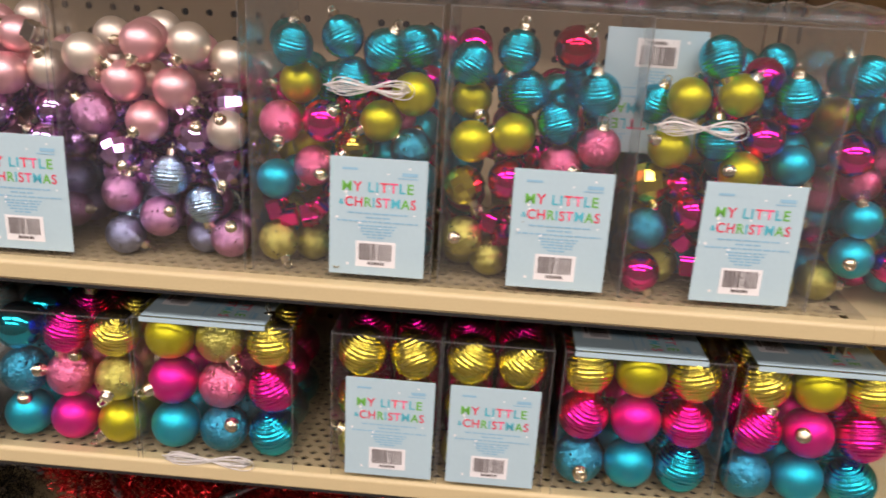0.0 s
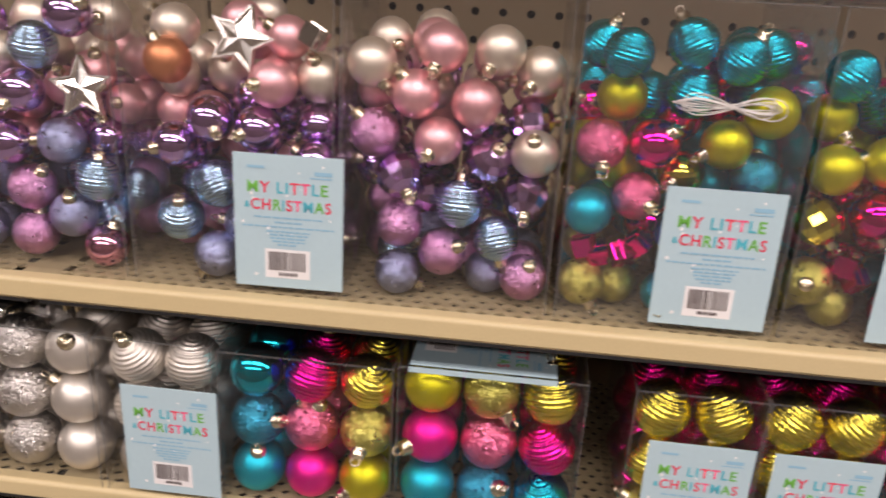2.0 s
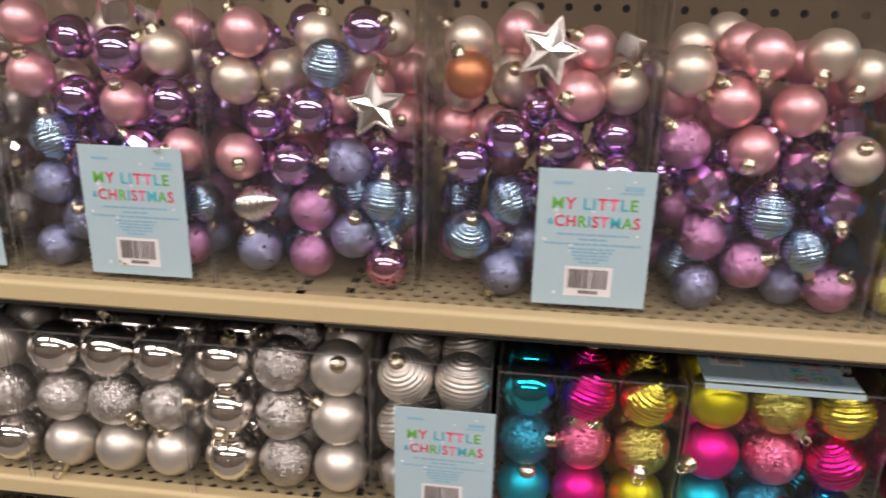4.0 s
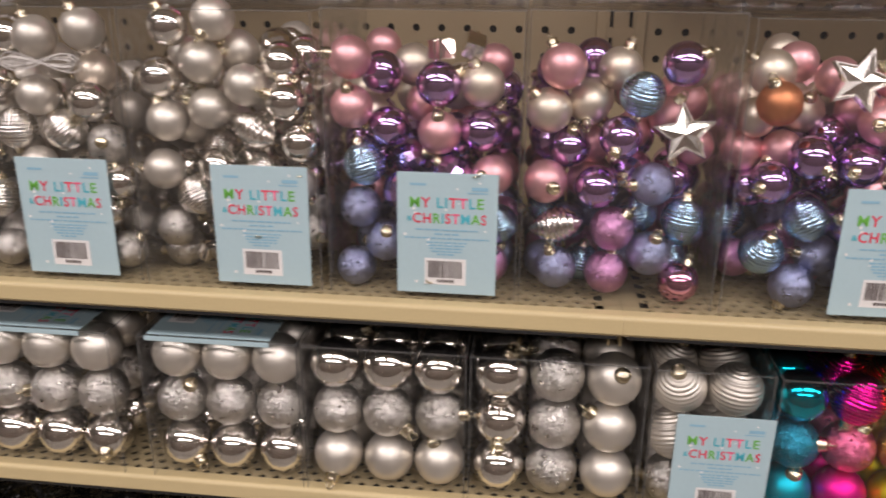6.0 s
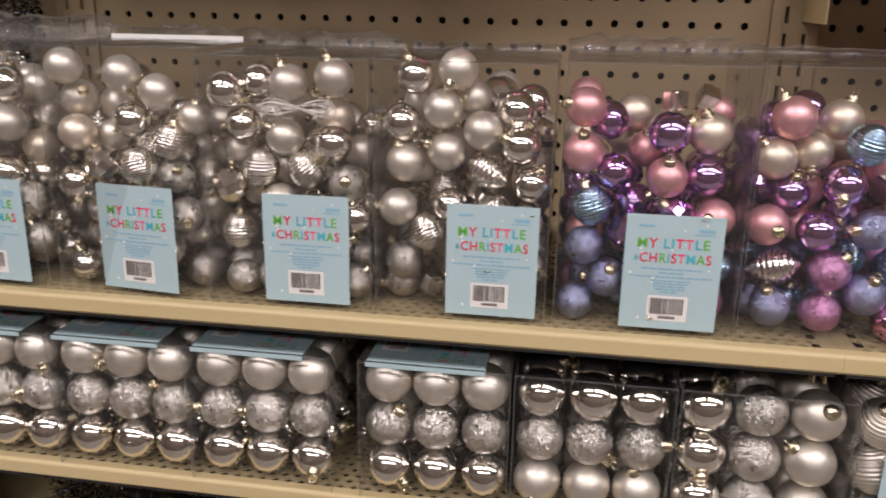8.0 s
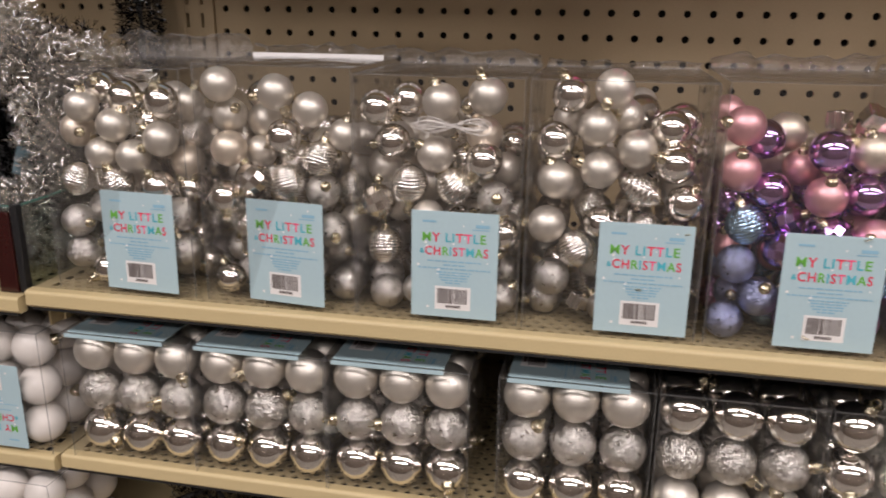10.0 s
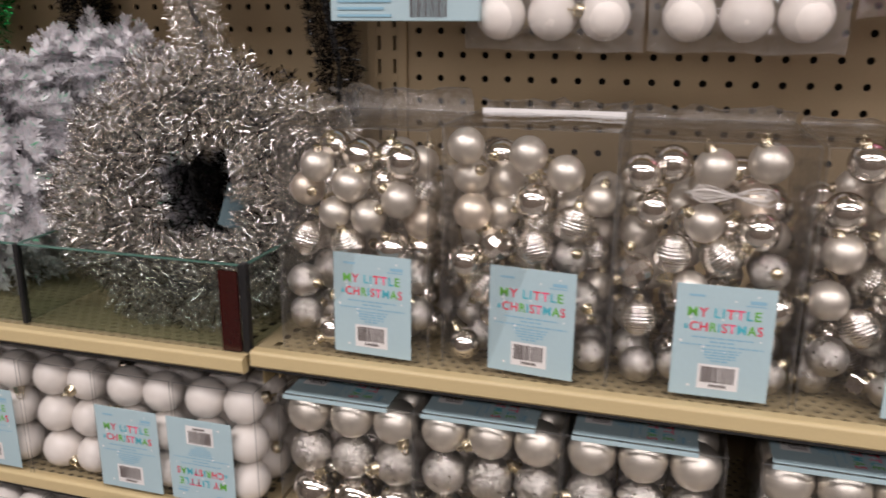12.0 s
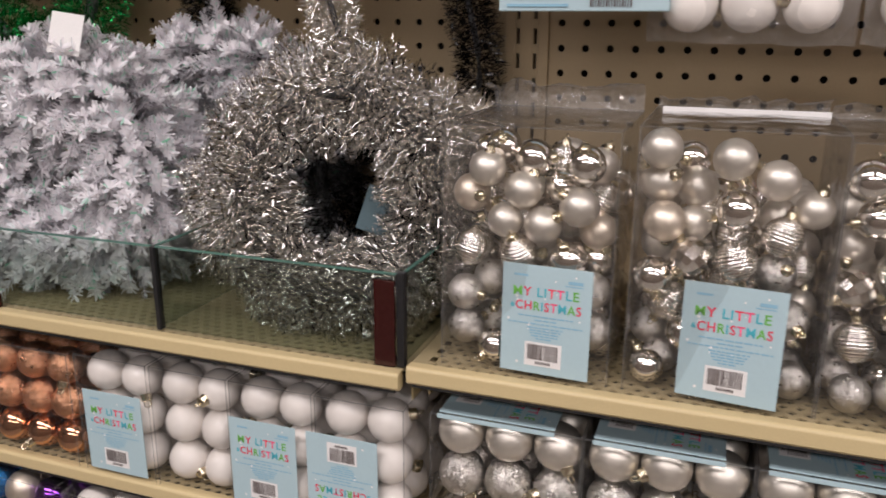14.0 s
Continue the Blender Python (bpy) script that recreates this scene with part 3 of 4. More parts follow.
def tall_pack(label, x0, w, items, back, seed, card_x=None, rear=None, strip=False, card_turn=0.0, r=0.0176, h=0.232, cord=None, lean=0.0, flap=None):
    """A tall clear carton of mixed ornaments on the upper shelf; items are (style, mm across, mm up)."""
    rng = random.Random(seed)
    thing = tagged(new("ornament_pack"), label, "ornament pack", "tall ornament packs")
    thing.matrix_basis = pose(x0, 0.640, TOP + 0.0012, 0, 0, lean)
    depth = 0.172
    film_box(thing, w, depth, h + rng.uniform(-0.004, 0.003), 0.0, flap or rng.choice((0.010, 0.014, 0.018)), 0.0022, rng, GLARED if back is bright_back else HAZY)
    done = []
    for style, mx, mz in items:
        shape = STYLES[style][0]
        rr = r * rng.uniform(0.97, 1.04)
        x, z = max(-w / 2 + rr * 1.01, min(w / 2 - rr * 1.01, mx * 0.00099)), max(rr + 0.0005, mz / 1000 + 0.001)
        y = rr + 0.0015
        for (qx, qy, qz, qr) in done:
            d2 = (x - qx) ** 2 + (z - qz) ** 2
            lim = (rr + qr) * 0.98
            if d2 < lim * lim and shape != "gift":
                y = max(y, min(qy + math.sqrt(lim * lim - d2), 0.07))
        back_off = max(0.0, y - rr - 0.002)
        ornament(thing, style, x * (1 + back_off * 0.6), y, max(rr, z - 0.25 * back_off), rr, rng)
        done.append((x, y, z, rr if shape != "gift" else rr * 0.5))
    for k in range(900):
        rr = r * rng.uniform(0.9, 1.0)
        x, z = rng.uniform(-w / 2 + rr, w / 2 - rr), rng.uniform(rr, 0.19 if k > 500 else 0.16)
        y = rr + 0.002 if k < 350 else rng.uniform(rr, 0.06)
        if all((x - q[0]) ** 2 + (y - q[1]) ** 2 + (z - q[2]) ** 2 > (0.97 * (rr + q[3])) ** 2 for q in done):
            ornament(thing, back(int(z / 0.035), rng), x, y, z, rr, rng)
            done.append((x, y, z, rr))
    cols = int(w / 0.034)
    for layer, yy in enumerate((0.062, 0.094, 0.127, 0.150)):
        for row in range(6):
            for c in range(cols):
                if row == 5 and rng.random() < 0.85:
                    continue
                x = (c - (cols - 1) / 2) * (w - 0.037) / (cols - 1) + rng.uniform(-0.004, 0.004)
                z = 0.0195 + row * 0.0345 + rng.uniform(-0.003, 0.003)
                if any((x - q[0]) ** 2 + (yy - q[1]) ** 2 + (z - q[2]) ** 2 < (0.72 * (r + q[3])) ** 2 for q in done):
                    continue
                ornament(thing, back(row, rng), x, yy, z, r * 0.98, rng, capped=layer == 0)
    if card_x is not None:
        card(thing, pose(card_x - x0, -0.003, 0.0048, -1.2, 0, card_turn))
    if strip:
        part("header_strip", box(-w * 0.45, w * 0.48, depth - 0.052, depth - 0.051, h + 0.001, h + 0.0075, 0.0003), PAPER, thing, "white folded top strip")
    if rear is not None:
        card(thing, pose(rear, 0.042, h - 0.011, 0, 180, 0))
    if cord:
        twine(thing, cord[0], -0.0015, cord[1], 0.068)
    return thing


def block_pack(label, x0, x1, cols, rows, grid, seed, base=LOW, front=None, card_on=None, pitch=None, depth_rows=3, capped=0.5, turn_z=0.0, card_flip=False, group="block ornament packs", h=None, film=True, behind=None):
    """A block of ornaments in straight rows; grid gives a style for each row (from the top) and column."""
    rng = random.Random(seed)
    thing = tagged(new("ornament_box"), label, "ornament box", group)
    y0 = FRONT_LOW + 0.003 if front is None else front
    thing.matrix_basis = pose((x0 + x1) / 2, y0, base + 0.0012, 0, 0, turn_z)
    w = x1 - x0
    pitch = pitch or (w - 0.002) / cols
    r = pitch * 0.485
    rise = min(pitch, 0.0485)
    h = h or rows * rise + 0.004
    if film:
        film_box(thing, w, depth_rows * pitch + 0.004, h, 0.0, 0.0, 0.0008, rng)
    for d in range(depth_rows):
        for j in range(rows):
            for i in range(cols):
                style = behind if behind and d else grid[j][i % len(grid[j])]
                x = (i - (cols - 1) / 2) * pitch + rng.uniform(-0.0006, 0.0006)
                z = r + 0.002 + (rows - 1 - j) * rise
                ob = ornament(thing, style, x, r + 0.002 + d * pitch, z, r, rng, capped=rng.random() < capped)
    if card_on == "top":
        card(thing, Matrix.Translation((-w / 2 + 0.066, 0.043, h + 0.002)) @ Matrix.Rotation(radians(-90), 4, "Z") @ Matrix.Rotation(radians(-90), 4, "X") @ Matrix.Diagonal((1, 1, 1.12, 1)) @ Matrix.Translation((0, 0, -CH / 2)))
        edge = box(-w / 2 + 0.008, -w / 2 + 0.124, -0.0022, -0.0014, h - 0.0025, h + 0.002)
        part("card_fold", edge, CARD, thing, "folded front edge of the pale blue card")
    elif card_on is not None:
        m = pose(card_on - (x0 + x1) / 2, -0.003, 0.006)
        if card_flip:
            m = m @ pose(0, 0, CH, 0, 180, 0)
        card(thing, m)
    return thing


def silver_back(row, rng):
    return rng.choice(("glit", "glit", "ridge", "chrome") if row < 2 else ("pearl", "chrome", "pearl", "ridge", "facet"))


def purple_back(row, rng):
    return rng.choice(("lilac", "pinkpurpglit", "blueridge") if row < 2 else ("purp", "purpfacet", "purp", "rose") if row < 4 else ("rose", "champ", "purp"))


def bright_back(row, rng):
    return rng.choice(("goldglit", "tealglit", "mag") if row < 2 else ("pinkglit", "tealm", "mag", "olive") if row < 4 else ("teal_ridge", "teal_ridge", "mag"))


# ---------------------------------------------------------------- upper shelf, tall packs
tall_pack("clear carton of assorted silver and pearl mini ornaments with printed card", -1.422, 0.156, [
    ("pearl", -42, 188), ("pearl", -8, 170), ("pearl", 43, 158), ("pearl", 11, 139),
    ("champ", -70, 165), ("champ", 57, 138),
    ("chrome", -2, 200), ("chrome", 48, 196), ("chrome", 23, 176), ("chrome", -41, 148), ("chrome", -33, 210), ("chrome", 36, 109),
    ("ridge", -56, 113), ("ridge", -11, 111),
    ("glit", -69, 68), ("glit", -41, 84), ("glit", -66, 34), ("glit", -42, 41), ("glit", 58, 82), ("glit", 60, 44),
], silver_back, 1, card_x=-1.401, card_turn=-3, r=0.0172, flap=0.034)
tall_pack("clear carton of assorted silver and pearl mini ornaments with printed card", -1.252, 0.156, [
    ("pearl", -71, 214), ("pearl", -70, 187), ("pearl", -30, 185), ("pearl", 32, 193), ("pearl", -3, 208),
    ("chrome", -37, 211), ("chrome", 3, 166), ("chrome", -73, 103),
    ("facet", -31, 123),
    ("champ", -55, 152),
    ("ridge", 40, 147), ("ridge", 6, 122), ("ridge", -47, 79),
    ("glit", 38, 115), ("glit", -67, 52), ("glit", 51, 76),
], silver_back, 2, card_x=-1.244, card_turn=-6, strip=True, r=0.0172, flap=0.016)
tall_pack("clear carton of assorted silver and pearl mini ornaments with printed card", -1.094, 0.156, [
    ("chrome", -77, 197), ("chrome", -35, 208), ("chrome", -49, 167), ("chrome", 41, 152),
    ("pearl", 0, 204), ("pearl", 43, 211), ("pearl", -5, 156), ("pearl", -83, 145),
    ("champ", 37, 178),
    ("ridge", -30, 127), ("ridge", 12, 127), ("ridge", -55, 64),
    ("facet", -63, 108),
    ("glit", -75, 65), ("glit", -53, 18), ("glit", -77, 31), ("glit", 53, 116),
], silver_back, 3, card_x=-1.076, cord=(0.01, 0.187), r=0.0172)
tall_pack("clear carton of assorted silver and pearl mini ornaments with printed card", -0.933, 0.156, [
    ("pearl", -20, 187), ("pearl", 16, 169), ("pearl", -16, 149), ("pearl", -54, 138), ("pearl", -7, 221), ("pearl", 4, 200), ("pearl", -64, 96),
    ("chrome", -57, 174), ("chrome", -45, 215), ("chrome", 50, 157), ("chrome", 44, 189),
    ("finial", 20, 133),
    ("ridge", -33, 74),
    ("glit", -55, 45), ("glit", -67, 22),
    ("cube", -28, 23),
], silver_back, 4, card_x=-0.904, r=0.0172)
tall_pack("clear carton of purple, rose and lilac mini ornaments with printed card", -0.769, 0.156, [
    ("rose", -73, 193), ("rose", -68, 154), ("rose", 12, 135),
    ("purp", -39, 185), ("purp", 11, 174), ("purp", -32, 139), ("purp", 46, 138),
    ("champ", -16, 195), ("champ", 46, 175),
    ("cube", 13, 201), ("cube", 39, 204),
    ("blueridge", -51, 107),
    ("lilac", -55, 70), ("lilac", -33, 41), ("lilac", -60, 17),
    ("purpfacet", -13, 113),
], purple_back, 5, card_x=-0.748)
tall_pack("clear carton of purple, rose and lilac mini ornaments", -0.61, 0.156, [
    ("rose", -51, 190), ("rose", -64, 98),
    ("champ", -66, 156), ("champ", -28, 164),
    ("blueridge", 11, 170), ("blueridge", 52, 71),
    ("purp", 41, 194), ("purp", -42, 128), ("purp", -3, 136), ("purp", -19, 95),
    ("star", 46, 140),
    ("lilac", 25, 99), ("lilac", 28, 40), ("lilac", -49, 24),
    ("finial", -51, 61),
    ("pinkpurpglit", -4, 60), ("pinkpurpglit", -6, 22),
    ("pinksh", 54, 15),
], purple_back, 6)
tall_pack("clear carton of purple, rose and lilac mini ornaments with printed card", -0.447, 0.156, [
    ("star", 6, 184),
    ("orange", -50, 166),
    ("rose", 29, 154),
    ("champ", -52, 192), ("champ", 69, 161),
    ("purp", -20, 125), ("purp", 17, 120), ("purp", 57, 127), ("purp", -48, 104),
    ("blueridge", -16, 75), ("blueridge", -47, 46),
    ("lilac", -19, 14), ("lilac", 1, 44),
    ("cube", 62, 189),
], purple_back, 7, card_x=-0.402, card_turn=1)
tall_pack("clear carton of purple, rose and lilac mini ornaments", -0.286, 0.156, [
    ("rose", -10, 187), ("rose", -28, 154), ("rose", 16, 150), ("rose", -10, 121),
    ("champ", 31, 188), ("champ", -60, 174), ("champ", 60, 177), ("champ", 70, 117),
    ("pinkpurpglit", -57, 124), ("pinkpurpglit", -37, 56), ("pinkpurpglit", -3, 36), ("pinkpurpglit", 68, 21),
    ("purpfacet", 55, 141), ("purpfacet", 28, 110), ("purpfacet", 57, 84), ("purpfacet", -38, 94),
    ("blueridge", 8, 75),
    ("lilac", -37, 16), ("lilac", 31, 17),
], purple_back, 8)
tall_pack("clear carton of teal, magenta and lime mini ornaments with printed card", -0.123, 0.156, [
    ("teal_ridge", -46, 192), ("teal_ridge", -4, 201), ("teal_ridge", 31, 192), ("teal_ridge", 3, 169), ("teal_ridge", 54, 200),
    ("olive", -44, 164), ("olive", 29, 134), ("olive", 56, 158),
    ("pinkglit", -57, 128), ("pinkglit", -28, 92),
    ("mag", -20, 131), ("mag", -65, 160),
    ("tealm", -64, 78),
    ("goldglit", -63, 22), ("goldglit", -33, 16),
    ("magcube", -70, 51), ("magcube", -51, 46), ("magcube", -33, 47), ("magcube", -22, 56),
    ("tealglit", 55, 112),
    ("gold", 4, 111),
], bright_back, 9, card_x=-0.092, cord=(0.018, 0.165))
tall_pack("clear carton of teal, magenta and lime mini ornaments with printed card", 0.039, 0.156, [
    ("teal_ridge", -69, 186), ("teal_ridge", -23, 198), ("teal_ridge", -13, 167), ("teal_ridge", 45, 168), ("teal_ridge", 14, 142),
    ("olive", -59, 160), ("olive", -57, 122), ("olive", -22, 130),
    ("red", 23, 203),
    ("pinkglit", 50, 124), ("pinkglit", 20, 106),
    ("mag", -23, 91),
    ("goldfacet", -62, 84),
    ("goldglit", -63, 38), ("goldglit", -35, 10), ("goldglit", -72, 16),
    ("magcube", -35, 52), ("magcube", -26, 42),
], bright_back, 10, card_x=0.061)
tall_pack("clear carton of teal, magenta and lime mini ornaments with printed card", 0.195, 0.156, [
    ("olive", -40, 169), ("olive", 1, 174), ("olive", -50, 128), ("olive", 12, 110),
    ("teal_ridge", -71, 166), ("teal_ridge", 46, 176), ("teal_ridge", -11, 137), ("teal_ridge", -17, 203),
    ("goldfacet", -66, 97),
    ("mag", -29, 97), ("mag", -64, 9),
    ("tealglit", -60, 57),
    ("pink", 28, 140),
    ("tealm", 57, 120),
    ("magcube", -28, 49), ("magcube", -17, 26),
    ("goldglit", -39, 15),
], bright_back, 11, card_x=0.216, card_turn=1, cord=(-0.035, 0.15), rear=-0.066)
tall_pack("clear carton of teal, magenta and lime mini ornaments", 0.352, 0.156, [
    ("teal_ridge", -77, 194), ("teal_ridge", -61, 199),
    ("olive", -63, 167),
    ("mag", -69, 131),
    ("pinkglit", -40, 110), ("pinkglit", -69, 98),
    ("tealglit", -64, 76), ("tealglit", -26, 76),
    ("tealm", -42, 44),
    ("goldglit", -66, 16),
], bright_back, 12)

# ---------------------------------------------------------------- lower shelf, block packs
S3 = (("pearl",), ("glit",), ("chrome",))
ALT = (("chrome",), ("glit",), ("pearl",))
COLS = (("chrome", "glit", "pearl"),) * 3
BRIGHT_1 = (("tealsh", "magridge", "goldridge"), ("tealglit", "pinkglit", "goldglit"), ("tealm", "magm", "olive"))
BRIGHT_2 = (("olive", "goldglit", "goldridge"), ("magm", "pinkglit", "magridge"), ("tealm", "tealglit", "teal_ridge"))
BRIGHT_3 = (("goldridge", "olive", "goldridge"), ("magridge", "magm", "magridge"), ("tealglit", "tealm", "teal_ridge"))
SWIRL = (("goldridge",), ("goldridge",), ("goldglit",))
silver_tag = "clear box of silver matte, glitter and mirror ball ornaments"
bright_tag = "clear box of teal, magenta and lime balls"
block_pack(silver_tag, -1.512, -1.362, 3, 3, S3, 21, card_on="top")
block_pack(silver_tag, -1.360, -1.211, 3, 3, S3, 22, card_on="top")
block_pack(silver_tag, -1.209, -1.060, 3, 3, S3, 23, card_on="top")
block_pack(silver_tag, -1.030, -0.882, 3, 3, S3, 24, card_on="top")
block_pack("clear box of mirror, glitter and matte silver ornaments", -0.878, -0.730, 3, 3, ALT, 25)
block_pack("clear box of silver ornaments in mirror, glitter and matte columns", -0.726, -0.574, 3, 3, COLS, 26)
block_pack("clear box of swirled silver ornaments with printed card", -0.568, -0.470, 2, 3, (("pearlridge",), ("pearlridge",), ("glit",)), 27, card_on=-0.506)
block_pack(bright_tag + " without card", -0.464, -0.320, 3, 3, BRIGHT_1, 28)
corded = block_pack(bright_tag + " with card on top", -0.316, -0.168, 3, 3, BRIGHT_2, 29, card_on="top")
twine(corded, -0.012, -0.0015, 0.005, 0.085)
block_pack("clear box of swirled gold ornaments with printed card", -0.131, -0.032, 2, 3, SWIRL, 30, card_on=-0.076, behind="magridge")
block_pack("clear box of swirled gold ornaments with printed card", -0.030, 0.069, 2, 3, SWIRL, 31, card_on=0.020, behind="magridge")
block_pack(bright_tag + " with card on top", 0.079, 0.227, 3, 3, BRIGHT_3, 32, card_on="top")
block_pack(bright_tag + " with card on top", 0.238, 0.386, 3, 3, BRIGHT_3, 33, card_on="top")
W = (("white",),) * 3
white_tag = "clear box of white ball ornaments with printed card"
LL = LOW - 0.004
block_pack(white_tag, -1.956, -1.855, 2, 3, W, 41, base=LL, card_on=-1.905)
block_pack("clear box of white ball ornaments", -1.850, -1.749, 2, 3, W, 42, base=LL)
block_pack(white_tag, -1.745, -1.645, 2, 3, W, 43, base=LL, card_on=-1.705)
block_pack("clear box of white ball ornaments, printed card upside down", -1.641, -1.541, 2, 3, W, 44, base=LL, card_on=-1.61, card_flip=True)
block_pack("clear box of copper ball ornaments", -2.112, -1.968, 3, 3, (("copglit",), ("copglit",), ("copper",)), 45, base=LL)
block_pack("clear box of copper ball ornaments", -2.262, -2.116, 3, 3, (("copglit",), ("copglit",), ("copper",)), 46, base=LL)
# base shelf below
for k, (bx, st) in enumerate(((-2.30, "cobalt"), (-2.15, "violet"), (-1.99, "white"), (-1.84, "white"), (-1.69, "white"))):
    g = ((st,), (st,), (st,)) if st == "white" else (("cobalt", "champ", "violet"),) * 3
    block_pack("clear box of " + ("white" if st == "white" else "blue, purple and champagne") + " balls on the base shelf", bx, bx + 0.145, 3, 3, g, 60 + k, base=BASE, front=FRONT_LOW - 0.01)


# ---------------------------------------------------------------- tinsel
def strips(count, where, length, width, seed, curl=0.3):
    """Loose foil strips; where(rng) gives a root and an outward direction."""
    rng = random.Random(seed)
    verts, faces = [], []
    for _ in range(count):
        p, d = where(rng)
        d = (d + Vector((rng.gauss(0, curl), rng.gauss(0, curl), rng.gauss(0, curl)))).normalized()
        s = d.cross(Vector((rng.gauss(0, 1), rng.gauss(0, 1), rng.gauss(0, 1)))).normalized() * width * rng.uniform(0.6, 1.3) / 2
        n = length * rng.uniform(0.5, 1.25)
        bend = d.cross(s).normalized() * n * rng.uniform(-0.25, 0.25)
        b = len(verts)
        mid, tip = p + d * n * 0.5 + bend * 0.4, p + d * n + bend
        tw = s.lerp(d.cross(s).normalized() * s.length, rng.uniform(0, 0.8))
        verts += [p - s, p + s, mid + tw, mid - tw, tip + s * 0.6, tip - s * 0.6]
        faces += [(b, b + 1, b + 2, b + 3), (b + 3, b + 2, b + 4, b + 5)]
    return verts, faces


FOIL = material("silver_foil", (0.36, 0.37, 0.39), 0.11, 1.0, 0, 90, 0.35, 14)
FOIL_DARK = material("gunmetal_foil", (0.035, 0.035, 0.038), 0.16, 1.0, 0, 90, 0.3, 9)
FOIL_GREEN = material("green_foil", (0.01, 0.26, 0.06), 0.2, 1.0, 0, 90, 0.3, 9)
FOIL_RED = material("red_foil", (0.42, 0.02, 0.02), 0.2, 1.0, 0, 90, 0.3, 9)
WIRE = material("wire_core", (0.10, 0.10, 0.10), 0.5, 0.6, 0, 90, 0.2)


def ring_where(major, minor, squash=1.0):
    def where(rng):
        a, b = rng.uniform(0, 2 * math.pi), rng.uniform(0, 2 * math.pi)
        radial = Vector((math.cos(a), 0, math.sin(a)))
        out = radial * math.cos(b) + Vector((0, 1, 0)) * math.sin(b) * squash
        lump = 1 + 0.13 * math.sin(4 * a + 1) + 0.12 * math.sin(11 * a + 2 * b) + 0.08 * math.sin(17 * a - 3 * b)
        return radial * major + out * minor * lump * math.sqrt(rng.uniform(0.02, 1)), out
    return where


def ring_core(major, r):
    pts = [(major * math.cos(2 * math.pi * k / 40), 0, major * math.sin(2 * math.pi * k / 40)) for k in range(41)]
    return tube(pts, r, 8)


def tinsel_wreath(label, m, major, minor, mat, count, seed, length=0.014, width=0.0022):
    thing = tagged(new("tinsel_wreath"), label, "wreath", "tinsel wreaths")
    thing.matrix_basis = m
    v, f = ring_core(major, 0.008)
    place("core", raw_mesh("core", v, f, WIRE, True), thing)
    if mat is FOIL:
        v, f = strips(count // 3, ring_where(major, minor * 1.02, 0.9), length, width, seed + 100, 0.75)
        tagged(place("foil", raw_mesh("foil", [tuple(p) for p in v], f, FOIL_DARK), thing, None, "dark foil strands"), kind="stuff")
    v, f = strips(count, ring_where(major, minor, 0.9), length, width, seed, 0.75)
    tagged(place("foil", raw_mesh("foil", [tuple(p) for p in v], f, mat), thing), kind="stuff")
    return thing


def tinsel_rope(name, label, pts, radius, mat, count, seed):
    thing = tagged(new(name), label, "tinsel garland")
    v, f = tube(pts, 0.004, 6)
    place("core", raw_mesh("core", v, f, WIRE, True), thing)
    line = [Vector(p) for p in pts]

    def where(rng):
        t = rng.uniform(0, len(line) - 1.001)
        i = int(t)
        p = line[i].lerp(line[i + 1], t - i)
        d = (line[i + 1] - line[i]).normalized()
        o = d.cross(Vector((rng.gauss(0, 1), rng.gauss(0, 1), rng.gauss(0, 1)))).normalized()
        return p + o * radius * math.sqrt(rng.uniform(0.01, 0.8)), o
    v, f = strips(count, where, 0.011, 0.0011, seed, 0.6)
    tagged(place("foil", raw_mesh("foil", [tuple(p) for p in v], f, mat), thing), kind="stuff")
    return thing


tinsel_wreath("bushy silver tinsel wreath leaning behind the glass ledge", pose(-1.652, 0.735, TOP_L + 0.142, -10, 0, 12), 0.110, 0.056, FOIL, 60000, 71, 0.009, 0.0008)
tinsel_wreath("gunmetal tinsel wreath standing behind another wreath", pose(-1.655, 0.875, TOP_L + 0.130, -5, 0, 6), 0.088, 0.056, FOIL_DARK, 26000, 78, 0.010, 0.0011)
tinsel_rope("tinsel_garland", "silver tinsel garland draped over the wreaths", [(-1.715 + 0.022 * k, 0.835 + 0.006 * math.sin(k * 2.1), 1.425 + 0.014 * math.sin(k * 1.1) - 0.0007 * k * k) for k in range(10)], 0.040, FOIL, 14000, 79)
tinsel_wreath("green tinsel wreath hung on the pegboard", pose(-2.20, 0.90, 1.56, 0, 0, 0), 0.10, 0.05, FOIL_GREEN, 20000, 72, 0.01, 0.0012)
tinsel_rope("tinsel_garland", "silver tinsel garland hanging against the pegboard", [(-1.715 + 0.012 * math.sin(k * 0.9), 0.86, 1.72 - 0.03 * k) for k in range(12)], 0.032, FOIL, 9000, 73)
tinsel_rope("tinsel_garland", "dark gunmetal tinsel garlands at the pegboard, one added for shade", [(-1.565 + 0.010 * math.sin(k * 0.8), 0.93, 1.74 - 0.03 * k) for k in range(13)], 0.030, FOIL_DARK, 9000, 74)
# dark rope added in place of the shade on the left pegboard
tinsel_rope("tinsel_garland", "dark gunmetal tinsel garlands at the pegboard, one added for shade", [(-1.945 + 0.014 * math.sin(k * 0.8), 0.95, 1.74 - 0.03 * k) for k in range(10)], 0.036, FOIL_DARK, 10000, 80)
tinsel_rope("tinsel_garland", "red tinsel garland heaped on the base shelf", [(-0.42 + 0.025 * k, 0.69 + 0.03 * math.sin(k * 1.7), 0.895 + 0.03 * math.sin(k * 1.1)) for k in range(14)], 0.055, FOIL_RED, 22000, 75)
